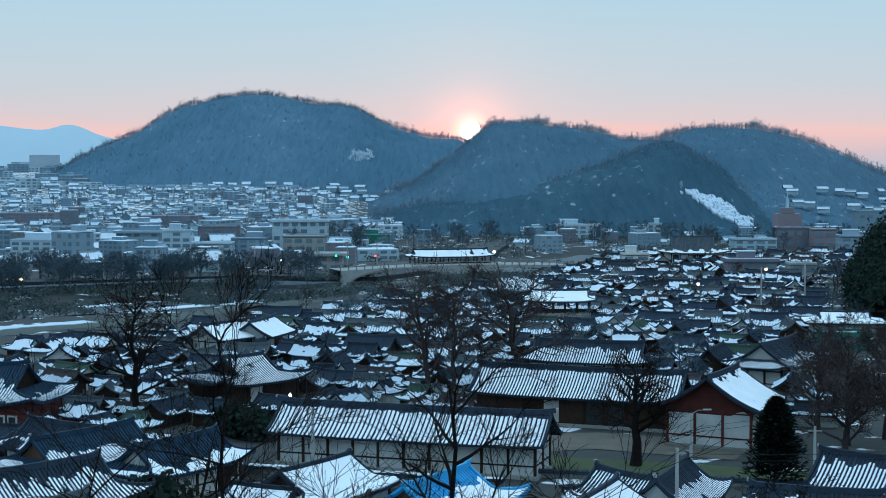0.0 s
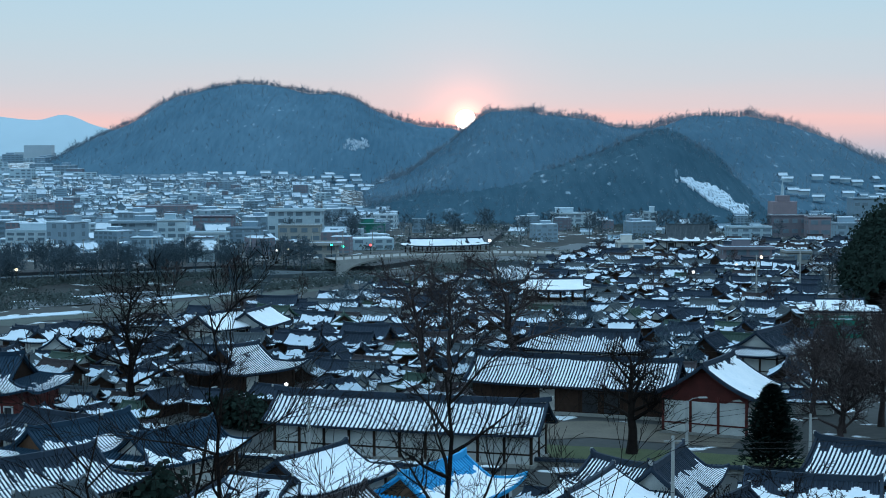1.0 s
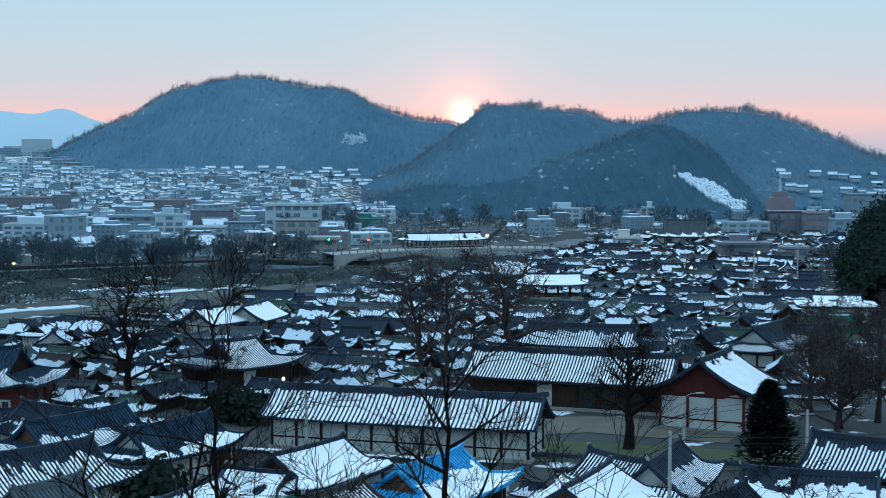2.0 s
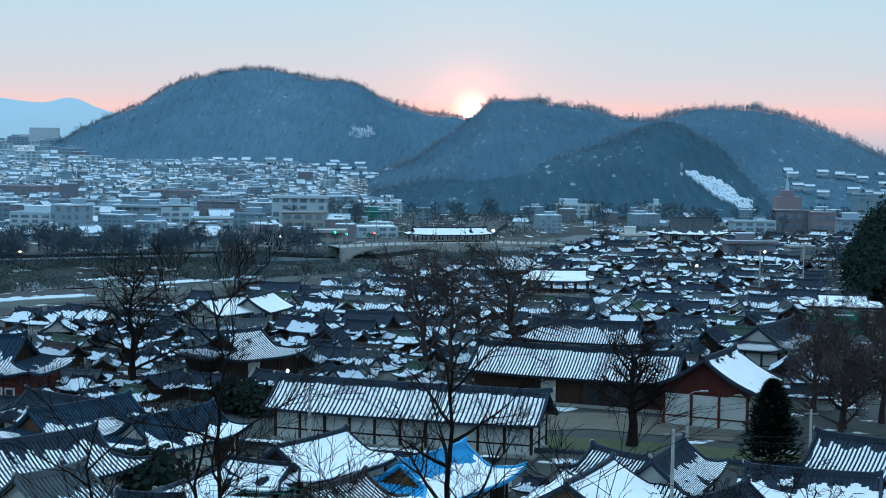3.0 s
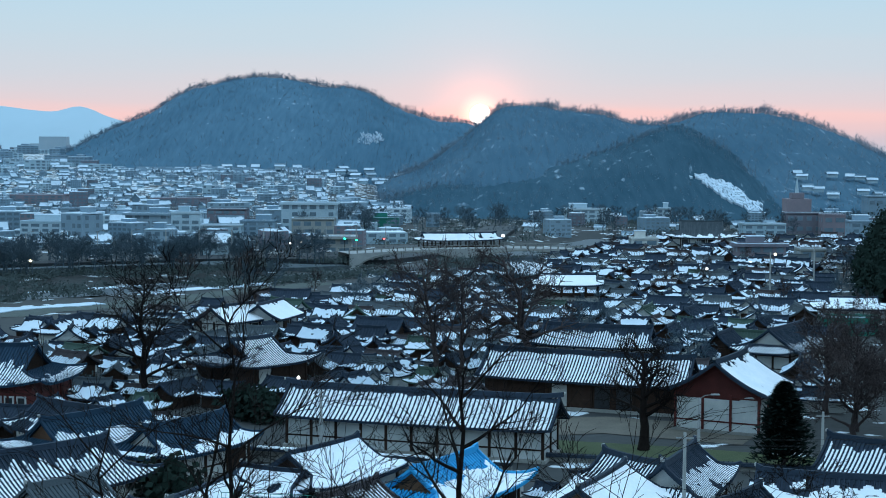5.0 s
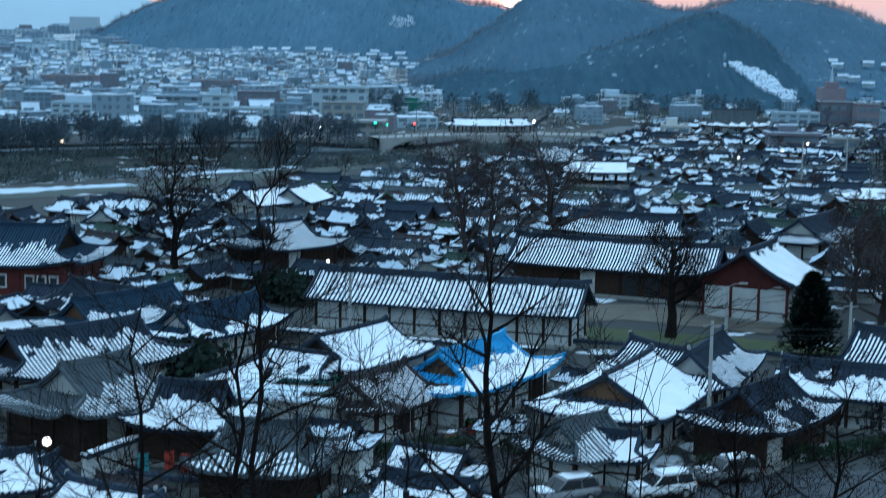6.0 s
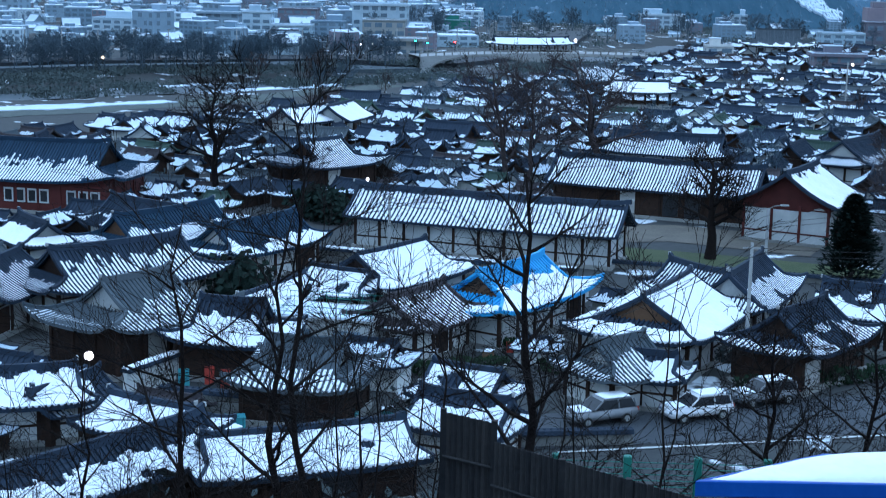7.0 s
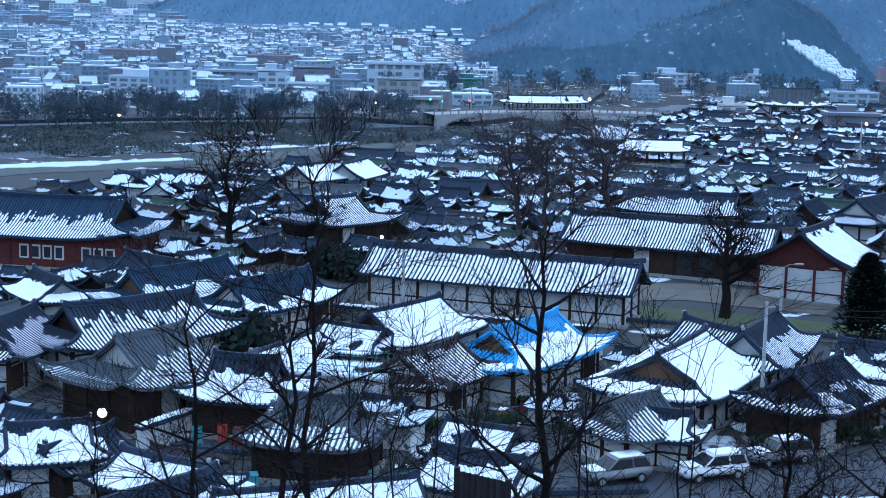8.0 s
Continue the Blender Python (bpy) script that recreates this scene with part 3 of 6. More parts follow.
def build_hill(hill, material, label, seed, trees, tree_h, crest_share, step=4.0):
    rng = random.Random(seed)
    me = bpy.data.meshes.new("wooded_hill")
    nu, nv = int((hill.high - hill.low) / step), 72
    verts, faces = [], []
    dmax = hill.far + (hill.far - hill.near) * 1.15
    for i in range(nu + 1):
        s = hill.low + (hill.high - hill.low) * i / nu
        for j in range(nv + 1):
            d = hill.near - 20 + (dmax - hill.near + 20) * j / nv
            x, y, z = hill.point(s, d)
            verts.append((x, y, z + hill.relief(x, y, z) - (6 if z < 0.3 else 0)))
    for i in range(nu):
        for j in range(nv):
            a = i * (nv + 1) + j
            faces.append((a, a + nv + 1, a + nv + 2, a + 1))
    me.from_pydata(verts, [], faces)
    me.polygons.foreach_set("use_smooth", [True] * len(faces))
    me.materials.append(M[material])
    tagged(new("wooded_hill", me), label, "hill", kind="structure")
    tv, tf = [], []
    for k in range(trees):
        s = rng.uniform(hill.low, hill.high)
        d = rng.uniform(hill.far - 40, hill.far + 25) if rng.random() < crest_share else rng.uniform(hill.near + 10, hill.far)
        x, y, z = hill.point(s, d)
        if z > 4:
            far_trees(tv, tf, Vector((x, y, z - 2)), tree_h * rng.uniform(0.45, 1.0) * (1.5 if rng.random() < 0.12 else 1.0) * (1.0 + 0.5 * noise.noise(Vector((s * 0.05, 0, seed))) if d > hill.far - 40 else 0.55), rng)
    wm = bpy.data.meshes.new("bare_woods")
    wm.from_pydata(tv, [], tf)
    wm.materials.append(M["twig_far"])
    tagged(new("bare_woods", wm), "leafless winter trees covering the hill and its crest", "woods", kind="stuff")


build_hill(HILL_WEST, "wood_hill", "broad wooded hill with blue-grey haze put into its colour", 1, 10000, 7.5, 0.24)
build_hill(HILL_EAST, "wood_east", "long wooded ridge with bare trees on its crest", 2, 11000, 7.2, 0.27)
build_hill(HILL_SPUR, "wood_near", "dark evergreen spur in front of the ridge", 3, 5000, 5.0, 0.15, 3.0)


def build_far_mountain():
    me = bpy.data.meshes.new("distant_mountain")
    verts, faces = [], []
    n = 120
    for i in range(n + 1):
        x = -2600 + 2500 * i / n
        h = 130 + 22 * math.exp(-((x + 1270) / 85) ** 2) + 20 * math.exp(-((x + 1045) / 48) ** 2) - 0.26 * max(0, x + 1000) + 5 * noise.noise(Vector((x * 0.01, 0, 0)))
        for j, (dy, k) in enumerate(((0, 0), (150, 0.6), (320, 1), (600, 0.5))):
            verts.append((x, 4000 + dy, -20 + (max(h, 0) + 20) * k))
    for i in range(n):
        for j in range(3):
            a = i * 4 + j
            faces.append((a, a + 4, a + 5, a + 1))
    me.from_pydata(verts, [], faces)
    me.polygons.foreach_set("use_smooth", [True] * len(faces))
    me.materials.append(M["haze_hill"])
    tagged(new("distant_mountain", me), "distant mountain range with pale blue haze put into its colour", "mountain", kind="structure")


build_far_mountain()


def strip(name, material, pts, width, z, label, category, wobble=0.0, kind="structure", thick=0.0):
    """A band of ground along a line of points; width may change from end to end."""
    bm = bmesh.new()
    line = []
    for (x0, y0), (x1, y1) in zip(pts, pts[1:]):
        n = max(2, int(math.hypot(x1 - x0, y1 - y0) / (1.2 if wobble > 0.4 else 6)))
        line += [Vector((x0 + (x1 - x0) * k / n, y0 + (y1 - y0) * k / n, 0)) for k in range(n)]
    line.append(Vector((*pts[-1], 0)))
    rows = []
    for i, p in enumerate(line):
        d = line[min(i + 1, len(line) - 1)] - line[max(i - 1, 0)]
        s = Vector((-d.y, d.x, 0)).normalized()
        w = (width[0] + (width[1] - width[0]) * i / (len(line) - 1)) / 2
        w0 = w * (1 + wobble * noise.noise(p * 0.06)) + wobble * (2 * noise.noise(p * 0.3) + 1.2 * noise.noise(p * 0.9))
        w1 = w * (1 + wobble * noise.noise(p * 0.06 + Vector((40, 0, 0)))) + wobble * (2 * noise.noise(p * 0.3 + Vector((9, 0, 0))) + 1.2 * noise.noise(p * 0.9 + Vector((5, 0, 0))))
        rows.append([bm.verts.new((q.x, q.y, z + ground_z(q.x, q.y))) for q in (p + s * w0, p + s * w0 * 0.3, p - s * w1 * 0.3, p - s * w1)])
    for r, t in zip(rows, rows[1:]):
        for k in range(3):
            bm.faces.new((r[k], r[k + 1], t[k + 1], t[k]))
    if thick:
        thicken(bm, thick)
    bmesh.ops.recalc_face_normals(bm, faces=bm.faces[:])
    return tagged(part(name, bm, material), label, category, kind=kind)


# ---- trees ----
def grow(bm, base, way, length, radius, level, rng, spread, twigs, droop=0.0, least=0.0):
    """One limb with its branches."""
    n = 5 if level > 1 else 3
    pts, p, d = [base], base.copy(), way.normalized()
    for k in range(n):
        d = (d + Vector((rng.gauss(0, 0.13), rng.gauss(0, 0.13), rng.gauss(0.02, 0.08) - droop))).normalized()
        p = p + d * length / n
        pts.append(p.copy())
    tube(bm, pts, [max(radius * (1 - 0.8 * k / n), least) for k in range(n + 1)], 5 if level > 1 else 3)
    if level == 0:
        return
    count = twigs if level == 1 else twigs + 1
    for k in range(count):
        f = rng.uniform(0.3, 1.0) if level > 1 else rng.uniform(0.15, 1.0)
        i = min(n - 1, int(f * n))
        q = pts[i].lerp(pts[i + 1], f * n - i)
        dd = (pts[i + 1] - pts[i]).normalized()
        side = dd.orthogonal().normalized()
        side.rotate(Matrix.Rotation(rng.uniform(0, 6.28), 3, dd))
        nd = dd * (1 - spread) + side * spread + Vector((0, 0, 0.12))
        grow(bm, q, nd, length * rng.uniform(0.38, 0.62), radius * 0.42 * (1.2 - f * 0.5), level - 1, rng, spread, twigs, droop, least)


def bare_tree(m, height, seed, label, trunk_share=0.35, limbs=7, levels=2, twigs=5, spread=0.55, radius=None, material="bark", lean=(0, 0), group="", name="bare_tree", crown=False, least=0.0, reach=1.0):
    rng = random.Random(seed)
    th = thing(name, m, label, "tree", group)
    r = radius or height * 0.022
    pts = [Vector((lean[0] * (k / 8) ** 1.3 * height + 0.012 * height * rng.gauss(0, 1) * (k > 0), lean[1] * k / 8 * height + 0.012 * height * rng.gauss(0, 1) * (k > 0), height * 0.92 * k / 8 - (0.5 if k == 0 else 0))) for k in range(9)]
    part("trunk", tube(bmesh.new(), pts, [r * (1.25 if k == 0 else 1 - 0.85 * k / 8) for k in range(9)], 8), material, th, smooth=True)
    for k in range(limbs):
        f = trunk_share + (0.97 - trunk_share) * (k + rng.random()) / limbs
        i = min(7, int(f * 8))
        q = pts[i].lerp(pts[i + 1], f * 8 - i)
        ang = k * 2.4 + rng.uniform(-0.5, 0.5)
        up = rng.uniform(0.35, 1.0)
        if k == 0 or not crown:
            bm = bmesh.new()
        grow(bm, q, Vector((math.cos(ang), math.sin(ang), up)), (height * 0.42 * (1.15 - 0.75 * f) + 0.06 * height) * reach, r * 0.45 * (1.2 - f * 0.7), levels, rng, spread, twigs, 0.0, least)
        if not crown:
            part("limb", bm, material, th)
    if crown:
        part("crown", bm, material, th)
    return th


def conifer(m, height, width, seed, label, blades=2600):
    rng = random.Random(seed)
    th = thing("conifer", m, label, "tree")
    part("trunk", tube(bmesh.new(), [Vector((0, 0, height * k / 4)) for k in range(5)], [0.25, 0.2, 0.14, 0.08, 0.02], 7), "bark", th)
    bm = bmesh.new()
    for k in range(blades):
        f = rng.random() ** 0.75
        z = height * (0.06 + 0.94 * f)
        rr = width / 2 * (1 - f) ** 0.55 * (0.75 + 0.25 * math.sin(k)) * rng.uniform(0.55, 1.05)
        a = rng.uniform(0, 6.28)
        c = Vector((math.cos(a) * rr, math.sin(a) * rr, z))
        d = Vector((math.cos(a), math.sin(a), rng.uniform(-0.3, 0.9))).normalized() * rng.uniform(0.25, 0.6)
        s = Vector((-math.sin(a), math.cos(a), rng.uniform(-0.4, 0.4))) * rng.uniform(0.10, 0.24)
        v = [bm.verts.new(q) for q in (c - d * 0.4, c + s, c + d, c - s)]
        bm.faces.new(v)
    part("foliage", bm, "needle", th)
    return th


def shrub(m, size, seed, label, material="scrub", blades=260, name="shrub"):
    rng = random.Random(seed)
    th = thing(name, m, label, "shrub")
    bm = bmesh.new()
    for k in range(9):
        a = rng.uniform(0, 6.28)
        grow(bm, Vector((0, 0, -0.2)), Vector((math.cos(a) * 0.5, math.sin(a) * 0.5, 1)), size * rng.uniform(0.6, 1.1), size * 0.02, 1, rng, 0.5, 5)
    part("stem", bm, "bark", th)
    if blades:
        bm = bmesh.new()
        for k in range(blades):
            c = Vector((rng.gauss(0, 0.33), rng.gauss(0, 0.33), abs(rng.gauss(0.45, 0.25)))) * size
            d = Vector((rng.gauss(0, 1), rng.gauss(0, 1), rng.gauss(0, 1))).normalized() * size * 0.11
            s = d.orthogonal() * 0.6
            bm.faces.new([bm.verts.new(q) for q in (c - d, c + s, c + d, c - s)])
        part("foliage", bm, material, th)
    return th


# ---- town buildings ----
def block(x, y, yaw, w, d, h, wall="wall_pale", label="", floors=3, base=None, pane_parts=False, parapet=0.6, group="", snow=True, hut=True, roof_over=0.0, seed=0, thick=0.16):
    """A flat-roofed block with window openings, parapet, roof hut and snow."""
    rng = random.Random(seed)
    z0 = ground_z(x, y) if base is None else base
    th = thing("building", pose(x, y, z0, 0, 0, yaw), label, "building", group)
    part("wall", boxed(-w / 2, w / 2, -d / 2, d / 2, -3, h), wall, th)
    bm = bmesh.new()
    o = roof_over
    for x0, x1, y0, y1 in ((-w / 2 - o, w / 2 + o, -d / 2 - o, -d / 2 + 0.3), (-w / 2 - o, w / 2 + o, d / 2 - 0.3, d / 2 + o), (-w / 2 - o, -w / 2 + 0.3, -d / 2 + 0.3, d / 2 - 0.3), (w / 2 - 0.3, w / 2 + o, -d / 2 + 0.3, d / 2 - 0.3)):
        box(bm, x0, x1, y0, y1, h - 0.25, h + parapet)
    part("parapet", bm, wall, th)
    if snow:
        bm = bmesh.new()
        grid_sheet(lambda p, q: Vector((-w / 2 + 0.32 + (w - 0.64) * p, -d / 2 + 0.32 + (d - 0.64) * q, h + thick + 0.12 * noise.noise(Vector((p * w, q * d, seed)) * 0.4))), 6, 6, None, 0, bm)
        thicken(bm, thick + 0.04)
        for x0, x1, y0, y1 in ((-w / 2 - o, w / 2 + o, -d / 2 - o, -d / 2 + 0.26), (-w / 2 - o, -w / 2 + 0.26, -d / 2 + 0.3, d / 2 - 0.3)):
            box(bm, x0 + 0.04, x1 - 0.04, y0 + 0.04, y1 - 0.04, h + parapet, h + parapet + 0.16)
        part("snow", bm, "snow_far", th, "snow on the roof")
    if hut:
        hx, hw = rng.uniform(-0.25, 0.25) * w, rng.uniform(0.14, 0.22) * w
        part("roof_hut", boxed(hx - hw, hx + hw, 0, d * 0.35, h, h + 2.4), wall, th)
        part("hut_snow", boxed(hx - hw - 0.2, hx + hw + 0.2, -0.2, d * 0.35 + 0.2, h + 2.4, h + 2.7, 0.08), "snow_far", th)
    n = max(2, int(w / 3.2))
    joined = bmesh.new()
    for f in range(floors):
        zc = h * (f + 0.55) / floors
        hh = min(0.8, h / floors * 0.28)
        for i in range(n):
            xc = -w / 2 + w * (i + 0.5) / n
            ww = w / n * rng.uniform(0.26, 0.40)
            if rng.random() < 0.12:
                continue
            if pane_parts:
                win = part("window", boxed(xc - ww - 0.1, xc + ww + 0.1, -d / 2 - 0.08, -d / 2 + 0.1, zc - hh - 0.1, zc + hh + 0.1), wall, th)
                part("pane", boxed(xc - ww, xc + ww, -d / 2 - 0.11, -d / 2 + 0.0, zc - hh, zc + hh), "glass", win)
            else:
                box(joined, xc - ww, xc + ww, -d / 2 - 0.05, -d / 2 + 0.1, zc - hh, zc + hh)
        for i in range(max(1, int(d / 4))):
            yc = -d / 2 + d * (i + 0.5) / max(1, int(d / 4))
            for s in (-1, 1):
                box(joined, s * w / 2 - 0.05, s * w / 2 + 0.05, yc - 0.8, yc + 0.8, zc - hh, zc + hh)
    if len(joined.faces):
        tagged(part("glazing", joined, "glass", th), kind="stuff")
    else:
        joined.free()
    return th


# ---- the great houses near the foot of the hillside ----
hanok(-3.2, 163.7, -17.5, 30.6, 8.4, eave=3.4, ridge=6.2, hip=0.0, label='long hall with a snow-striped dark tile roof and white plaster walls', snow=(0.16, 0.5, 1, 1), full=0.0, wall='plaster', gable='red', ragged=0.25, seed=1, lift=0.25, bare=0.0, name='long_hall', pitch=0.5)
hanok(-0.5, 129.7, 58.5, 17.2, 8.8, eave=3.0, ridge=5.62, hip=3.4, label='house with a bright blue painted tile roof, partly under snow', tile='tile_blue', snow=(0.48, 0.9, 0.62, 0.6), full=0.5, gable='orange', wall='plaster', seed=2, lift=0.9)
hanok(-11.4, 137.1, 56.9, 15.4, 9.2, eave=2.9, ridge=5.28, hip=2.6, label='low house with its roof buried in thick snow', snow=(-0.1, 0.3, 0.1, 0.0), full=1.0, seed=3, lift=0.6, gable='wood')
hanok(-38.4, 156.3, -34.8, 14.8, 7.0, eave=3.2, ridge=5.66, hip=1.8, label='house with a bare slate-dark tile roof', snow=(0.7, 0.9, 0.3, 0.5), full=0.4, seed=4, lift=0.6)
hanok(-35.4, 151.1, 55.2, 17.9, 7.5, eave=3.2, ridge=5.82, hip=2.4, label='house with a bare slate-dark roof and a honey-coloured gable', tile='tile_teal', snow=(0.62, 0.9, 0.5, 0.1), full=0.4, seed=5, lift=0.8, gable='orange')
hanok(-25.9, 148.8, 56.5, 14.8, 7.5, eave=3.0, ridge=5.46, hip=1.6, label='house with a slate-blue roof and a pale blue-white gable', tile='tile_teal', snow=(0.72, 0.9, 0.7, 0.0), full=0.5, seed=6, lift=0.8, gable='plaster')
hanok(-35.1, 131.3, 45.8, 18.2, 9.7, eave=3.2, ridge=6.15, hip=2.6, label='large house with dark tile rows, snow on the lower slope', snow=(0.36, 0.9, 0.5, 0.1), full=0.15, seed=7, lift=0.9, gable='wood')
hanok(-29.6, 116.2, 56.2, 14.1, 9.7, eave=3.6, ridge=6.55, hip=3.6, label='grey-tiled house with a white gable and lifted eaves', tile='tile_gray', snow=(0.5, 0.6, 0.7, 0.1), seed=8, lift=1.2, gable='plaster', wall='wood')
hanok(-21.3, 112.8, -8.3, 9.6, 7.0, eave=3.0, ridge=5.62, hip=2.2, label='small house with steep dark tiles and snow at the eaves', snow=(0.42, 0.6, 0.3, 0.3), full=0.5, seed=9, lift=0.9, gable='plaster', wall='wood')
hanok(-14.4, 102.9, -8.2, 9.5, 8.4, eave=2.9, ridge=5.28, hip=2.0, label='house with weathered grey tile rows and a white gable', tile='tile_gray', snow=(0.6, 0.4, 0.4, 0.4), seed=10, lift=0.7, gable='plaster', wall='wood')
hanok(-8.1, 120.9, 58.3, 9.5, 7.5, eave=2.8, ridge=4.93, hip=0.8, label='brown-tiled house with a snow-covered front slope', tile='tile_brown', snow=(0.12, 0.7, 0.9, 0.4), full=0.12, seed=11, lift=0.8)
hanok(12.2, 123.1, 65.1, 18.0, 11.0, eave=2.9, ridge=5.61, hip=3.4, label='house with a snow-covered roof and a brown wooden gable', snow=(0.05, 0.5, 0.45, 0.0), full=1.0, seed=12, lift=0.8, gable='orange', wall='plaster')
hanok(15.8, 133.5, -53.0, 9.5, 6.2, eave=2.8, ridge=5.1, hip=1.2, label='wing with snow striped between dark tile rows', snow=(0.1, 0.5, 0.5, 0.5), seed=13, lift=0.7, wall='plaster')
hanok(19.8, 132.5, 67.8, 15.7, 7.5, eave=3.0, ridge=5.62, hip=2.2, label='house with a white gable and dark lifted ridges', snow=(0.5, 0.5, 0.3, 0.05), full=0.3, seed=14, lift=0.8, gable='plaster')
hanok(32.5, 178.6, 62.5, 12.2, 12.0, eave=4.4, ridge=8.0, hip=0.0, label='hall with a dull red gable and a snow-covered roof', snow=(0.12, 0.7, 1, 1), full=0.8, wall='plaster', gable='red', gable_drop=1.2, seed=15, lift=0.3, bare=0.0, name='red_gabled_hall', frame_wood='red')
hanok(39.2, 139.9, -36.9, 10.0, 7, eave=2.8, ridge=5.4, hip=0.0, label='low outbuilding with snow between its tile rows', snow=(0.2, 0.5, 1, 1), seed=16, lift=0.3, wall='wood')
hanok(31.2, 127.5, -17.7, 13.1, 7.5, eave=2.9, ridge=4.95, hip=1.0, label='long low house, dark at the ridge and snowy at the eaves', snow=(0.42, 0.4, 0.3, 0.3), full=0.6, seed=17, lift=0.4)
hanok(22.1, 117.6, 52.4, 12.5, 7.9, eave=2.9, ridge=5.44, hip=2.4, label='dark-tiled house with snow sliding off its side', snow=(0.55, 0.4, 0.7, 0.1), full=0.3, seed=18, lift=0.8, gable='wood', wall='wood')
hanok(17.2, 192.1, -21.1, 26.9, 9, eave=3.6, ridge=6.6, hip=0.0, label='long gate hall with snow-striped tile roof and dark posts', snow=(0.12, 0.5, 1, 1), full=0.1, wall='wood', gable='red', ragged=0.25, seed=19, lift=0.3, bare=0.4, name='long_hall')
hanok(-62.2, 186.5, -10.5, 32.3, 13.0, eave=4.0, ridge=8.0, hip=3.5, label='large red-walled hall with white framed windows and a snowy roof', tile='tile_teal', snow=(0.60, 0.9, 0.65, 0.65), full=0.3, wall='red', gable='wood', seed=20, lift=1.2, bare=0.0, name='great_hall', frame_wood='red')
hanok(-26.7, 205.6, 46.5, 16.0, 11.0, eave=3.6, ridge=6.55, hip=4.6, label='pavilion house with a wide snowy hipped roof', snow=(0.0, 0.5, 0.35, 0.1), full=0.2, seed=21, lift=1.2, gable='wood', wall='wood')
hanok(49.1, 225.2, 57.8, 20.7, 9.7, eave=3.4, ridge=6.35, hip=3.0, label='dark hanok with snow on one slope', snow=(0.7, 0.4, 0.5, 0.2), full=0.2, seed=22, lift=0.8)
hanok(-36.3, 259.9, 56.8, 13.5, 8, eave=3.2, ridge=5.6, hip=0.0, label='long white-gabled storehouse with snow on its roof', snow=(0.1, 0.3, 1, 1), full=0.8, seed=23, lift=0.1)
hanok(-31.1, 264.7, 75.2, 12.1, 8, eave=3.2, ridge=5.6, hip=0.0, label='white-gabled storehouse with snow on its roof', snow=(0.1, 0.3, 1, 1), full=0.8, seed=24, lift=0.1)
hanok(21.8, 229.0, -18.3, 19.5, 7.9, eave=3.2, ridge=5.82, hip=1.5, label='long dark-tiled house with striped snow', snow=(0.4, 0.4, 0.4, 0.4), seed=25, lift=0.5)
hanok(16.2, 356.4, 44.6, 16.6, 9.7, eave=3.6, ridge=6.8, hip=3.0, label='tiled pavilion with a pale snowy slope', tile='tile_gray', snow=(0.3, 0.3, 0.6, 0.2), full=0.3, seed=26, lift=1.0, wall='wood')
hanok(-3.1, 101.5, -24.3, 6.9, 5.7, eave=2.4, ridge=4.04, hip=0.8, label='low house by the lane with a snow-covered roof', snow=(0.0, 0.2, 0.2, 0.0), full=1.0, seed=27, lift=0.3)
hanok(-3.0, 94.3, -22.2, 7.5, 5.7, eave=2.5, ridge=4.22, hip=0.6, label='low dark-tiled wing by the lane', snow=(0.35, 0.6, 0.2, 0.2), full=0.8, seed=28, lift=0.3)
hanok(7.6, 108.9, 39.5, 7.9, 7.0, eave=2.5, ridge=4.55, hip=1.6, label='dark-tiled cottage with streaks of snow', tile='tile_gray', snow=(0.45, 0.4, 0.5, 0.3), full=0.1, seed=29, lift=0.5)
hanok(9.3, 108.6, -17.9, 7.0, 4.8, eave=2.3, ridge=3.69, hip=1.0, label='low cottage roof under patchy snow', snow=(0.3, 0.3, 0.3, 0.2), full=0.5, seed=30, lift=0.4)
hanok(-44.1, 125.9, 80.7, 13.3, 7.9, eave=3.0, ridge=5.46, hip=2.2, label='dark-tiled house with a snow-striped slope', snow=(0.4, 0.5, 0.5, 0.1), full=0.1, seed=31, lift=0.8)
hanok(-48.7, 150.7, -50.8, 9.9, 6.2, eave=2.6, ridge=4.57, hip=1.2, label='small dark roof with a patch of snow', snow=(0.4, 0.5, 0.5, 0.1), full=0.6, seed=32, lift=0.5)
hanok(-20.5, 125.9, 68.8, 11.9, 5.7, eave=2.6, ridge=3.91, hip=0.6, label='low wing under unbroken snow', snow=(-0.1, 0.2, 0.0, 0.0), full=1.0, seed=33, lift=0.3)
hanok(-15.4, 131.7, -26.4, 7.8, 6.2, eave=2.6, ridge=4.24, hip=0.8, label='low wing under unbroken snow', snow=(-0.1, 0.2, 0.0, 0.0), full=1.0, seed=34, lift=0.4)
hanok(-12.1, 86.2, 23.9, 13.9, 6.2, eave=2.6, ridge=4.24, hip=0.8, label='long low roadside house under snow', snow=(0.0, 0.2, 0.0, 0.0), full=1.0, seed=35, lift=0.2, wall='wood')
hanok(-22.9, 81.2, 54.2, 16.4, 5.7, eave=2.8, ridge=4.6, hip=0.6, label='long dark roof with a snowy ridge by the lane', snow=(0.5, 0.0, 0.2, 0.2), full=1.0, seed=36, lift=0.2, wall='wood')
hanok(-31.6, 97.1, 21.4, 7.4, 7.9, eave=2.8, ridge=4.28, hip=1.0, label='low house under snow with bare twigs before it', snow=(0.2, 0.2, 0.2, 0.2), full=0.5, seed=37, lift=0.3)
hanok(-22.3, 90.9, -26.5, 8.3, 6.2, eave=2.8, ridge=4.11, hip=0.8, label='low shop wing under snow', snow=(0.15, 0.2, 0.2, 0.1), full=0.6, seed=38, lift=0.3, wall='wood')
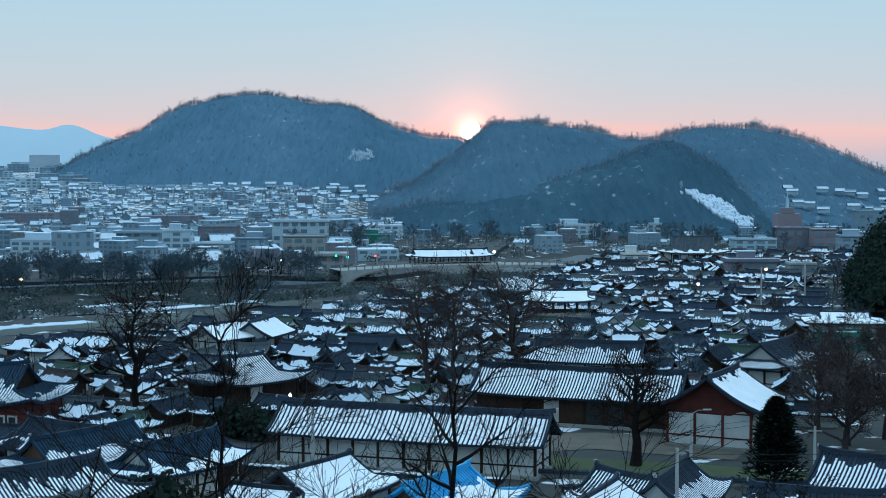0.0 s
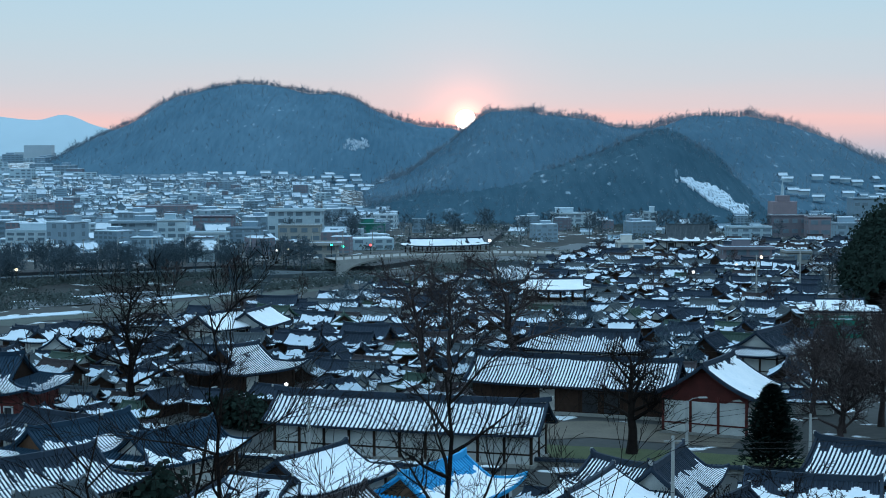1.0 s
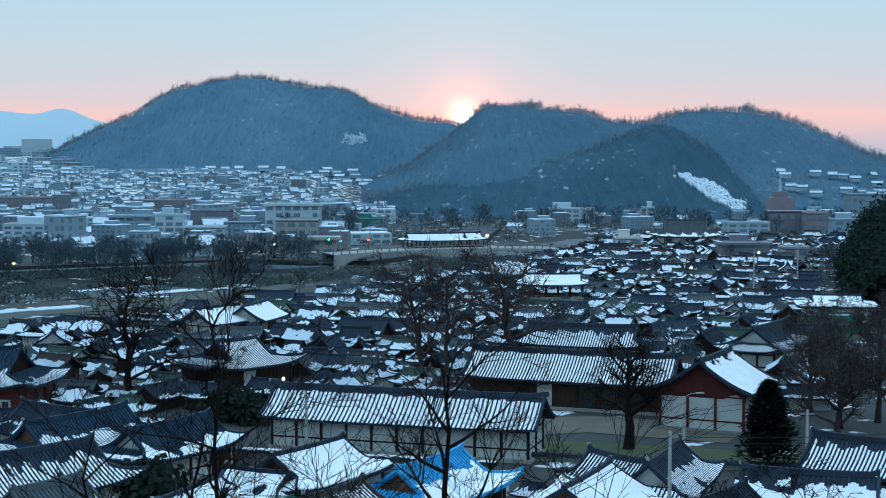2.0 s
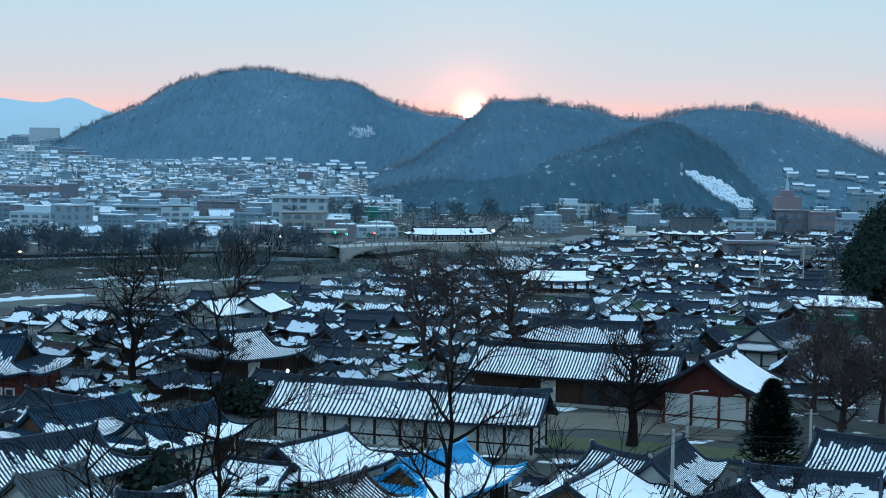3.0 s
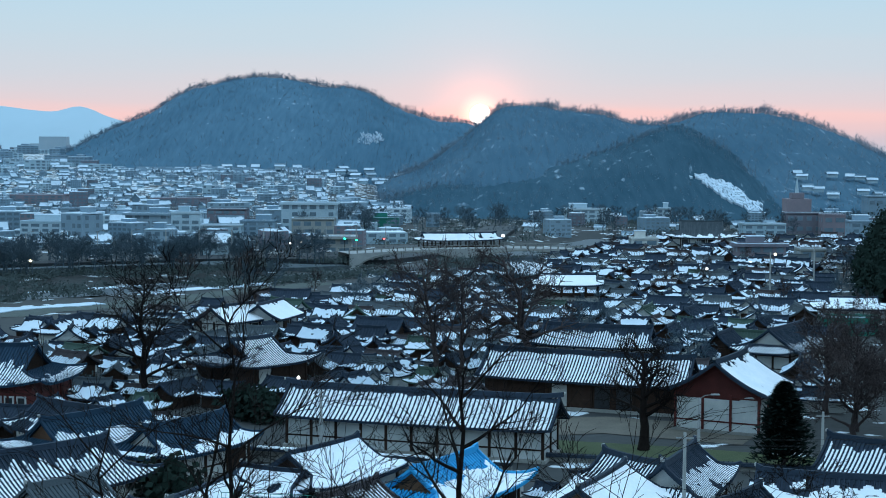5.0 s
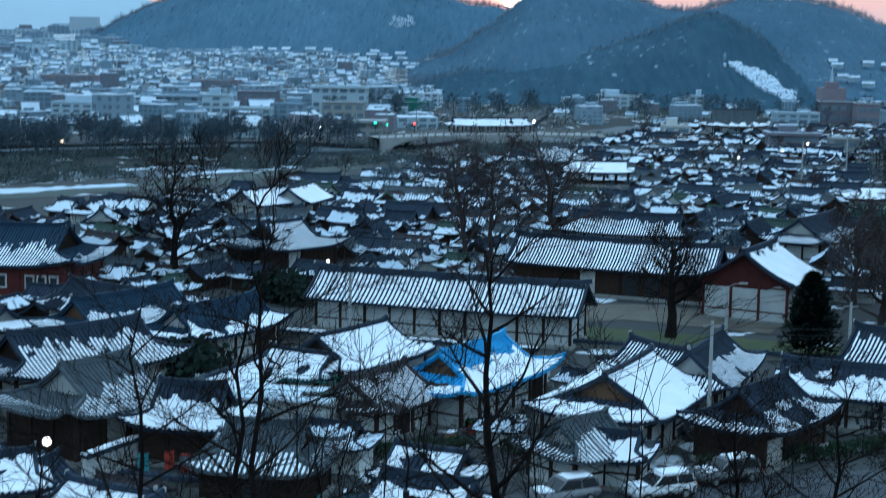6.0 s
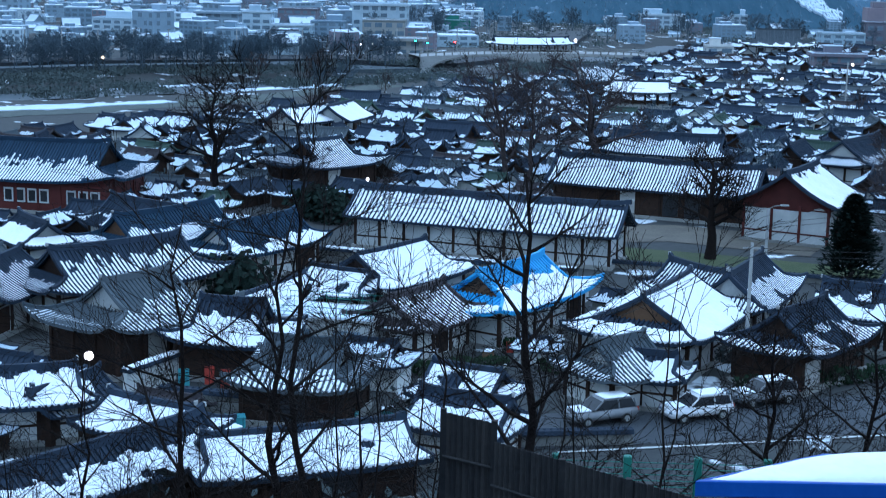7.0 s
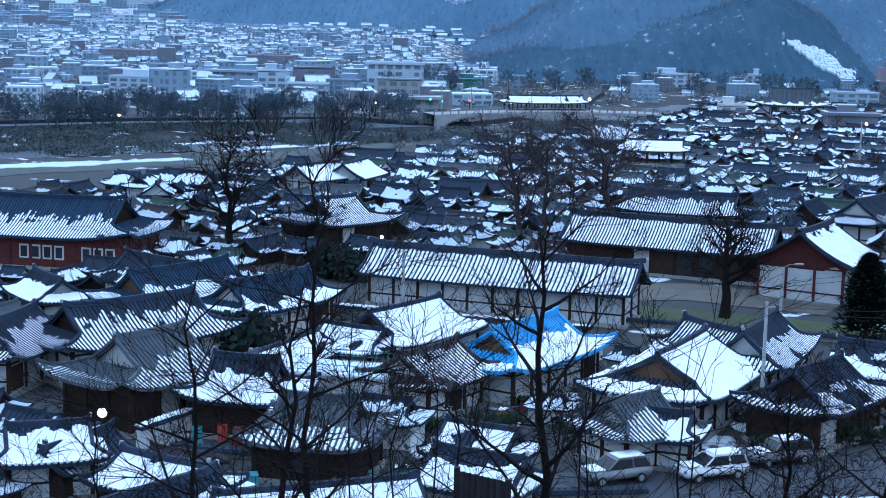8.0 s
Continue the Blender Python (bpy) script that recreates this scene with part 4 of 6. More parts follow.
BUSY = [(-4, 164, 15), (-0, 130, 10), (-11, 137, 9), (-38, 156, 8), (-35, 151, 10), (-26, 149, 8), (-35, 131, 10), (-30, 116, 8), (-21, 113, 6), (-14, 103, 6), (-8, 121, 6), (12, 123, 10), (16, 134, 6), (20, 132, 9), (33, 179, 7), (39, 140, 6), (31, 128, 8), (22, 118, 7), (17, 192, 14), (-62, 187, 18), (-27, 206, 9), (49, 225, 11), (-36, 260, 8), (-31, 265, 7), (22, 229, 11), (16, 356, 9), (-3, 102, 4), (-3, 94, 5), (8, 109, 5), (9, 109, 5), (-44, 126, 8), (-49, 151, 6), (-21, 126, 7)]


# ---- town buildings that stand out ----
block(-134.5, 526.6, -8, 21.9, 13.1, 6.7, 'wall_pale', 'grey-white apartment house with a snowy stepped roof', 4, pane_parts=True, hut=True, seed=1)
block(-118.9, 604.9, 0, 16.5, 9.9, 6.3, 'wall_grey', 'house block with a broad snowy roof', 3, pane_parts=True, seed=2, roof_over=1.0)
block(-96.7, 564.0, 0, 10.5, 8.0, 8.4, 'wall_pale', 'white office block with a water tank on the roof', 4, pane_parts=True, seed=3)
block(-84.1, 564.4, 0, 14.8, 8.9, 3.9, 'wall_pale', 'pale low block beside the office', 2, pane_parts=True, seed=4, hut=False)
block(-93.5, 644.9, 0, 16.4, 9.8, 6.3, 'wall_brick', 'brick block with a snowy pitched parapet', 3, pane_parts=True, seed=5, hut=False)
block(-72.0, 574.0, 0, 12.9, 8.0, 5.1, 'wall_grey', 'grey town block with small windows', 3, pane_parts=True, seed=6)
block(-55.8, 606.3, 0, 21.1, 12.6, 10.7, 'wall_pale', 'large cream public building with a snowy flat roof', 4, pane_parts=True, seed=7, hut=False, roof_over=0.8)
block(-51.4, 574.7, 0, 15.7, 9.4, 5.9, 'wall_tan', 'lower wing with broad dark openings', 2, pane_parts=True, seed=8, hut=False)
block(-90.6, 484.9, 0, 16.4, 9.8, 4.4, 'wall_grey', 'low riverside shop with a long snowy canopy roof', 2, pane_parts=True, seed=9, hut=False, roof_over=1.2)
block(-36.8, 474.0, 0, 12.1, 8.0, 5.0, 'concrete', 'corner shop with a flat snowy canopy at the bridge', 2, pane_parts=True, seed=10, hut=False, roof_over=1.5)
block(-29.3, 644.4, 0, 14.5, 8.7, 3.2, 'green_paint', 'public building with a teal-green roof edge', 2, pane_parts=True, seed=11, hut=True)
block(-8.0, 644.0, 0, 5.6, 8.0, 5.1, 'wall_grey', 'small grey block at the foot of the hill', 3, pane_parts=True, seed=12, hut=False)
block(60.1, 484.0, 0, 8.4, 8.0, 4.4, 'plaster', 'bright white two-storey block among tiled roofs', 2, pane_parts=True, seed=13, hut=True, snow=False)
block(60.0, 686.0, 0, 19.9, 11.9, 5.7, 'wall_pale', 'pale block at the foot of the wooded hill', 3, pane_parts=True, seed=14, hut=True)
block(90.5, 664.0, 0, 6.5, 8.0, 7.0, 'wall_pale', 'narrow pale tower block', 4, pane_parts=True, seed=15, hut=True)
block(88.4, 444.1, 0, 13.7, 8.2, 5.1, 'wall_brick', 'brown flat-roofed building with a snowy top', 2, pane_parts=True, seed=16, hut=True, roof_over=0.8)
block(113.5, 564.6, 0, 15.4, 9.2, 5.3, 'wall_pale', 'long pale school-like block', 3, pane_parts=True, seed=17, hut=False)
block(98.4, 424.0, 0, 7.1, 8.0, 5.1, 'wall_tan', 'tan block with a lit shopfront', 2, pane_parts=True, seed=18, hut=False)
block(136.9, 604.3, 0, 14.3, 8.6, 7.8, 'wall_brick', 'dark red brick church hall', 2, pane_parts=True, seed=19, hut=False)
block(146.0, 594.0, 0, 8.6, 8.0, 7.6, 'wall_brick', 'dark red brick wing of the church', 2, pane_parts=True, seed=20, hut=False)
block(151.9, 564.3, 0, 14.4, 8.6, 6.4, 'wall_grey', 'grey block beyond the wooded slope', 3, pane_parts=True, seed=21)
block(204.4, 726.3, 0, 21.1, 12.6, 10.4, 'wall_grey', 'wide low block with a snowy roof', 2, pane_parts=True, seed=22, hut=False)
block(-204.8, 767.9, 0, 26.4, 15.8, 3.9, 'wall_brick', 'long brick block with rows of lit panes', 3, pane_parts=True, seed=24, hut=False)
block(-164.0, 687.5, 0, 24.9, 14.9, 3.0, 'wall_grey', 'long grey block with a snowy roof', 3, pane_parts=True, seed=25, hut=False)
block(-134.6, 768.3, 0, 27.8, 16.7, 3.0, 'wall_brick', 'low dull red apartment block', 3, pane_parts=True, seed=26, hut=False)
TOWN_BUSY = [(-135, 527, 12), (-119, 605, 9), (-97, 564, 6), (-84, 564, 8), (-93, 645, 9), (-72, 574, 7), (-56, 606, 12), (-51, 575, 9), (-91, 485, 9), (-37, 474, 7), (-29, 644, 8), (-8, 644, 5), (60, 484, 5), (60, 686, 11), (90, 664, 5), (88, 444, 8), (113, 565, 9), (98, 424, 5), (137, 604, 8), (146, 594, 5), (152, 564, 8), (204, 726, 12), (-205, 768, 14), (-164, 687, 13), (-135, 768, 15)]

# ---- river, banks, roads, yards ----
strip("water", "water", RIVER, (15, 14), 0.25, "dark shallow river between snowy banks", "river", 0.15)
strip("riverbank", "straw", [(-150, 240), (-84, 298), (-58, 328), (-30, 370)], (14, 9), 0.05, "dry grassy river bank", "river bank", 0.5)
strip("snowbank", "snow_far", [(-125, 276), (-100, 294), (-82, 308), (-73, 317)], (11, 6), 0.22, "band of old snow on the river bank", "snow", 0.75, thick=0.15)
strip("snowbank", "snow_far", [(-68, 340), (-58, 352), (-46, 366), (-40, 376)], (9, 6), 0.22, "band of old snow in the river bed", "snow", 0.7, thick=0.15)
strip("snowbank", "snow_far", [(-52, 376), (-38, 392), (-26, 404)], (5, 4), 0.22, "band of old snow below the embankment", "snow", 0.7, thick=0.15)
strip("snowbank", "snow_far", [(-100, 362), (-84, 376), (-70, 388)], (4, 3), 0.22, "band of old snow below the embankment", "snow", 0.8, thick=0.15)
strip("embankment", "bank", [(-200, 322), (-112, 392), (-48, 428), (-30, 440)], (7, 5), 1.3, "sloping dark concrete river embankment", "embankment", 0.0, thick=3.5)
strip("road", "asphalt", [(-220, 335), (-118, 410), (-50, 443), (-24, 462), (10, 530), (20, 620)], (13, 13), 1.5, "wet riverside road", "road", 0.0, thick=3.0)
strip("road", "asphalt", [(-14, 98.5), (2, 101), (12, 104), (26, 108), (60, 118)], (7, 10), 0.03, "narrow wet village lane", "road")
strip("road_marking", "plaster", [(3, 96.5), (14, 99.5), (30, 104), (60, 113)], (0.3, 0.3), 0.07, "worn white edge line of the lane", "road marking")
strip("yard", "yard", [(4, 176), (18, 179), (34, 172)], (11, 11), 0.05, "pale sandy hall courtyard", "yard")
strip("lawn", "lawn", [(10, 166), (24, 162), (44, 154)], (7, 7), 0.06, "dull green winter lawn", "lawn")
strip("road", "asphalt", [(56, 225), (65, 265), (74.5, 310), (83, 350), (90, 390)], (3.2, 3.2), 0.05, "lane climbing past a wooded slope", "road")


# ---- bridge with its pavilion ----
def build_bridge():
    yaw = math.degrees(math.atan2(24, 65))
    th = thing("arched_bridge", pose(2.7, 455, 0, 0, 0, yaw), "pale stone bridge with shallow arches and a railing", "bridge")
    n, half = 60, 36.0
    bm = bmesh.new()
    spans = ((-17.5, 15.5), (17.5, 15.5))
    cols = []
    for i in range(n + 1):
        x = -half + 2 * half * i / n
        top = 2.4 + 0.9 * math.cos(x / half * math.pi / 2)
        low = -2.5
        for c, w in spans:
            if abs(x - c) < w:
                low = -1.6 + 3.9 * math.sqrt(1 - ((x - c) / w) ** 2)
        cols.append([bm.verts.new((x, y, z)) for y, z in ((-6, low), (-6, top), (6, top), (6, low))])
    for a, b in zip(cols, cols[1:]):
        for k in range(4):
            bm.faces.new((a[k], b[k], b[(k + 1) % 4], a[(k + 1) % 4]))
    bmesh.ops.recalc_face_normals(bm, faces=bm.faces[:])
    part("deck", bm, "concrete", th)
    for s in (-1, 1):
        bm = bmesh.new()
        sweep(bm, [Vector((-half + 2 * half * i / 24, s * 5.7, 3.2 + 0.9 * math.cos((-1 + 2 * i / 24) * math.pi / 2))) for i in range(25)], 0.3, 0.25)
        part("handrail", bm, "stone", th)
    for i in range(31):
        x = -half + 2 * half * i / 30
        z = 2.4 + 0.9 * math.cos(x / half * math.pi / 2)
        part("baluster", boxed(x - 0.15, x + 0.15, -5.85, -5.55, z - 0.1, z + 0.9), "stone", th)
    for c, w in spans:
        bm = bmesh.new()
        sweep(bm, [Vector((c + w * math.cos(a), -6.12, -1.6 + 3.9 * math.sin(a))) for a in (math.pi * (1 - k / 20) for k in range(21))], 0.35, 0.45)
        part("arch_ring", bm, "stone", th)


build_bridge()


def open_pavilion(x, y, yaw, w, d, base, eave, ridge, hip, label, seed, posts=9, snow=(0.1, 0.3, 0.2, 0.2), floor_z=0.4):
    th = hanok(x, y, yaw, w, d, eave=eave, ridge=ridge, hip=hip, label=label, snow=snow, full=0.8, detail=0, base=base, seed=seed, name="pavilion")
    for o in list(th.children):
        if o.name.startswith(("wall", "plinth")):
            bpy.data.objects.remove(o)
    part("floor_deck", boxed(-w / 2 + 1, w / 2 - 1, -d / 2 + 1, d / 2 - 1, -0.5, floor_z), "stone", th)
    for i in range(posts):
        px = -w / 2 + 1.3 + (w - 2.6) * i / (posts - 1)
        for s in (-1, 1):
            part("post", tube(bmesh.new(), [Vector((px, s * (d / 2 - 1.3), 0)), Vector((px, s * (d / 2 - 1.3), eave + 0.3))], [0.22, 0.2], 8), "wood", th)
    part("railing", boxed(-w / 2 + 1.2, w / 2 - 1.2, -d / 2 + 1.2, -d / 2 + 1.3, floor_z + 0.3, floor_z + 0.9), "wood", th)
    return th


open_pavilion(2.2, 459, 16, 26, 8, 2.6, 2.7, 4.5, 1.6, "long open pavilion on the bridge under snow", 41, 10)
open_pavilion(23.8, 316, -4, 15.0, 9, 0.0, 4.6, 6.4, 1.6, "two-storey open pavilion with pale posts and a snowy roof", 42, 6, snow=(-0.1, 0.0, 0.0, 0.0), floor_z=2.2)


# ---- houses of the old quarter, beyond the halls ----
def village():
    rng = random.Random(7)
    kinds = []
    looks = (("tile", "dark-tiled hanok with patchy snow on its roof", (0.3, 0.3, 0.3, 0.2), 0.7), ("tile", "dark-tiled hanok, snow on the lower slopes", (0.55, 0.4, 0.5, 0.4), 0.5),
             ("tile", "hanok with its roof almost wholly under snow", (0.25, 0.15, 0.2, 0.2), 0.8), ("tile_gray", "grey-tiled hanok with snow along the eaves", (0.6, 0.5, 0.4, 0.5), 0.3),
             ("tile", "nearly bare dark-tiled hanok", (0.85, 0.6, 0.9, 0.7), 0.3), ("tile_brown", "brown-tiled house with streaks of snow", (0.4, 0.3, 0.4, 0.3), 0.4),
             ("tile_green", "green-roofed house with patches of snow", (0.5, 0.3, 0.5, 0.2), 0.6), ("tile", "dark-tiled hanok with one snowy side", (0.9, 0.1, 0.9, 0.05), 0.8))
    for i, (tile, label, snow, full) in enumerate(looks):
        for hip, ln in ((2.0, rng.uniform(9, 13)), (0.0, rng.uniform(8, 12))):
            th = hanok(0, -200 - 30 * i, 0, ln, rng.uniform(6.0, 8.0), eave=2.7, ridge=rng.uniform(4.7, 5.4), hip=hip, tile=tile, snow=snow, full=full, label=label, pitch=0.7, lift=0.5,
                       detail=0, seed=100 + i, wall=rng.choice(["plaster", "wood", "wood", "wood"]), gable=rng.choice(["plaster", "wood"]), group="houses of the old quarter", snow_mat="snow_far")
            kinds.append(th)
    placed = [(x, y, 0.8 * r) for x, y, r in BUSY] + [(24, 316, 9), (12, 166, 12), (20, 178, 15), (30, 174, 12), (83, 512, 15), (75, 288, 9), (70, 270, 8)]
    spots, near = [], 0
    for attempt in range(15000):
        d = rng.uniform(92, 560) if attempt % 3 else rng.uniform(200, 430)
        ang = rng.uniform(-0.37, 0.30)
        x, y = d * math.sin(ang), d * math.cos(ang)
        edge = np.interp(x, [-140, -110, -81, -52, -25, 7, 40, 80], [205, 224, 240, 284, 326, 388, 472, 560])
        if y > edge or x > 0.243 * y and y < 420:
            continue
        if 138 < y < 187 and -32 < x < 46 or y < 92 or y < 116 and x > -10:
            continue
        if any((x - px) ** 2 + (y - py) ** 2 < (pr + (2.2 if y > 230 else 2.6)) ** 2 for px, py, pr in placed):
            continue
        if y < 150:
            near += 1
            if near > 16:
                continue
        size = rng.uniform(0.45, 0.80) * (0.85 if y < 200 else 0.92)
        yaw = rng.choice([-18, 72, -18, 66, -30, 90]) + rng.uniform(-8, 8)
        i = rng.randrange(len(kinds))
        if looks[i // 2][0] == "tile_green" and rng.random() < 0.75:
            i = rng.randrange(12)
        spots.append((y, x, kinds[i], pose(x, y, 0, 0, 0, yaw) @ Matrix.Diagonal((size, size, size * rng.uniform(0.9, 1.15), 1))))
        placed.append((x, y, 4.0 * size))
        if len(spots) >= 820:
            break
    spots.sort(key=lambda v: v[:2])
    far = Joiner()
    for k, (y, x, kind, m) in enumerate(spots):
        if k < 185:
            copy_thing(kind, m)
        else:
            far.add(kind, m)
    far.make("far_roofs", "crowded tiled roofs with scraps of snow, far off", "houses")
    drop(kinds)


village()


# ---- the town beyond the river ----
def town():
    rng = random.Random(11)
    walls = ["wall_pale", "wall_pale", "wall_grey", "wall_pale", "wall_grey", "wall_brick"]
    names = {"wall_pale": "pale rendered", "wall_grey": "grey rendered", "wall_brick": "dull brick", "wall_tan": "tan rendered"}
    kinds = []
    for i, w in enumerate(walls * 2):
        f = 2 + i % 3
        kinds.append(block(0, -500 - 40 * i, 0, rng.uniform(9, 18), rng.uniform(8, 12), f * 2.9, w, f"{names[w]} town block with a snowy flat roof", f, 0, group="town blocks", seed=200 + i, hut=i % 2 == 0, parapet=0.05, thick=0.5))
    for i in range(5):
        kinds.append(hanok(0, -1500 - 30 * i, 0, rng.uniform(9, 14), rng.uniform(7, 10), eave=rng.uniform(3, 6), ridge=rng.uniform(6.2, 8.2), snow=((-0.2, 0.2, 0.45, 0.1, 0.6)[i], 0.1, 0, 0), full=0.8, wall=rng.choice(["wall_pale", "wall_grey"]), gable="wall_grey", tile="wall_grey", snow_mat="snow_far",
                           label="pitched town house under snow", pitch=3.0, lift=0.05, detail=0, seed=900 + i, name="building", group="town blocks", ragged=0.8))
    placed = list(TOWN_BUSY)
    far = Joiner()
    count = [0, 0]
    for attempt in range(9000):
        d = 470 + 640 * rng.random() ** 0.8
        ang = rng.uniform(-0.37, -0.035 if d < 700 else -0.065)
        x, y = d * math.sin(ang), d * math.cos(ang)
        if y < 470 + 0.25 * (x + 50):
            continue
        r = 4.4 if d > 700 else 7.0
        if any((x - px) ** 2 + (y - py) ** 2 < (pr + r) ** 2 for px, py, pr in placed):
            continue
        size = rng.uniform(0.5, 0.95) * (0.68 if d > 700 else 1.0)
        m = pose(x, y, ground_z(x, y), 0, 0, rng.choice([-12, 20, 8, 75]) + rng.uniform(-25, 25)) @ Matrix.Diagonal((size * rng.uniform(0.7, 1.1), size, size * rng.uniform(0.5, 1.05), 1))
        if d < 700:
            copy_thing(rng.choice(kinds), m)
        else:
            far.add(rng.choice(kinds if rng.random() < 0.35 else kinds[12:]), m)
        placed.append((x, y, r))
        count[d < 700] += 1
        if sum(count) > 620:
            break
    total = len(placed)
    for attempt in range(500):
        d = rng.uniform(590, 720)
        ang = rng.uniform(0.05, 0.30)
        x, y = d * math.sin(ang), d * math.cos(ang)
        if any((x - px) ** 2 + (y - py) ** 2 < (pr + 9) ** 2 for px, py, pr in placed):
            continue
        size = rng.uniform(0.4, 0.7)
        copy_thing(rng.choice(kinds[2::3] + kinds[12:]), pose(x, y, ground_z(x, y), 0, 0, rng.uniform(-30, 30)) @ Matrix.Diagonal((size, size, size * 0.8, 1)))
        placed.append((x, y, 9))
        if len(placed) > total + 30:
            break
    for k in range(170):
        hill = HILL_WEST if k < 130 else HILL_EAST
        s, d = (rng.choice([rng.uniform(-330, -190), rng.uniform(-240, -30)]), rng.uniform(1085, 1148)) if k < 130 else (rng.uniform(-75, -30), rng.uniform(742, 800))
        x, y, z = hill.point(s, d)
        if k >= 142:
            if k % 3 == 0:
                continue
            x, y, z = slope_point(HILL_EAST, rng.uniform(252, 345), rng.uniform(6, 19))
        far.add(rng.choice(kinds[12:]), pose(x, y, max(z, ground_z(x, y)) + 0.3, 0, 0, rng.uniform(-40, 40)) @ Matrix.Diagonal((0.7, 0.7, 0.5, 1) if k < 142 else (0.55, 0.5, 0.4, 1)))
    for k in range(130):
        d, ang = rng.uniform(1100, 1800), rng.uniform(-0.37, -0.215)
        x, y = d * math.sin(ang), d * math.cos(ang)
        far.add(rng.choice(kinds), pose(x, y, ground_z(x, y), 0, 0, rng.uniform(-30, 30)) @ Matrix.Diagonal((1.1, 1.0, rng.uniform(0.4, 0.8), 1)))
    for i in range(9):
        x, y = -470 + i * 38 + rng.uniform(-8, 8), 1700 + rng.uniform(-80, 120)
        block(x, y, rng.uniform(-20, 20), 30, 14, rng.uniform(12, 24), "wall_haze", "distant apartment block with pale haze put into its wall colour", 0, 20, group="apartment blocks", seed=300 + i, hut=False)
    tv, tf = [], []
    for k in range(1500):
        d, ang = rng.uniform(590, 1120), rng.uniform(-0.37, -0.02)
        x, y = d * math.sin(ang), d * math.cos(ang)
        if noise.noise(Vector((x, y, 8)) * 0.012) > -0.1:
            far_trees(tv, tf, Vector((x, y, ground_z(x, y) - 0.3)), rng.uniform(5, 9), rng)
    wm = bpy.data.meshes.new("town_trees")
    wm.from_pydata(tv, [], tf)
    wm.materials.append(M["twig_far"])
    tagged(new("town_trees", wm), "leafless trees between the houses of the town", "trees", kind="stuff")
    far.make("far_town", "crowded pale town blocks with snowy roofs, far off", "buildings")
    drop(kinds)


town()


# ---- trees of the valley ----
bare_tree(pose(-38.9, 193.2, 0), 16.5, 51, "tall bare tree with short side branches", 0.2, 20, 2, 6, 0.6, 0.5, least=0.030)
bare_tree(pose(-1.8, 202.3, 0), 18.0, 52, "tall bare tree with reddish twigs", 0.25, 14, 2, 6, 0.5, 0.48, "bark_red", (-0.12, 0), least=0.028)
bare_tree(pose(1.2, 203, 0), 17.0, 53, "tall bare tree with reddish twigs", 0.25, 14, 2, 7, 0.5, 0.38, "bark_red", (0.02, 0), least=0.028)
bare_tree(pose(11.4, 212.2, 0), 18.5, 54, "bare old tree leaning over the hall", 0.3, 13, 2, 6, 0.55, 0.66, "bark_red", (-0.22, 0), least=0.028)
bare_tree(pose(20.6, 163.8, 0), 11.5, 55, "broad bare old tree on the lawn", 0.32, 15, 2, 8, 0.6, 0.6, least=0.02)
for x, y, h, seed in ((46.5, 176, 13, 56), (50, 166, 13, 57), (45.5, 186, 12, 58), (52, 180, 14, 59), (43.5, 165, 10, 50)):
    bare_tree(pose(x, y, 0), h, seed, "bare tree with a dense brown crown", 0.2, 17, 2, 9, 0.6, 0.4, "bark_red", least=0.025)
conifer(pose(33.5, 154.1, 0), 8.8, 7.6, 58, "dense dark evergreen beside the hall", 6500)


def scattered_trees():
    rng = random.Random(5)
    kinds = [bare_tree(pose(0, -900 - 20 * i, 0), 9.0, 60 + i, "bare tree in the old quarter", 0.2, 11, 2, 5, 0.55, 0.2, "bark_river" if i % 2 else "bark_red", group="bare trees of the quarter", crown=True, least=0.035) for i in range(5)]
    for k in range(64):
        d = rng.uniform(215, 520)
        ang = rng.uniform(-0.20, 0.27)
        x, y = d * math.sin(ang), d * math.cos(ang)
        if y > 370 and -50 < x < 48:
            continue
        copy_thing(rng.choice(kinds[:5]), pose(x, y, 0, 0, 0, rng.uniform(0, 360)) @ Matrix.Scale(rng.uniform(0.5, 0.95), 4))
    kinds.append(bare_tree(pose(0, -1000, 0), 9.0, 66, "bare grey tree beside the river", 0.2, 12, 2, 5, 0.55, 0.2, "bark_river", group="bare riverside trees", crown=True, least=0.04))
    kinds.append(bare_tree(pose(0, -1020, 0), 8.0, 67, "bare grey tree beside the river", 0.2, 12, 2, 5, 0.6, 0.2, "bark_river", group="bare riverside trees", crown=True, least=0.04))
    for k in range(175):
        f = rng.random() * 0.95
        x, y = -175 + 150 * f + rng.uniform(-4, 4), 352 + 92 * f + rng.choice([rng.uniform(-16, -6), rng.uniform(2, 34)])
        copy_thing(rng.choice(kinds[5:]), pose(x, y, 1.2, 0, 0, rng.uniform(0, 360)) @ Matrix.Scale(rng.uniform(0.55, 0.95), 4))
    for k in range(70):
        x, y = rng.uniform(-60, 190), rng.uniform(560, 690)
        copy_thing(rng.choice(kinds[5:]), pose(x, y, 0, 0, 0, rng.uniform(0, 360)) @ Matrix.Scale(rng.uniform(0.7, 1.1), 4))
    for k in kinds:
        for o in (*k.children_recursive, k):
            bpy.data.objects.remove(o)


scattered_trees()


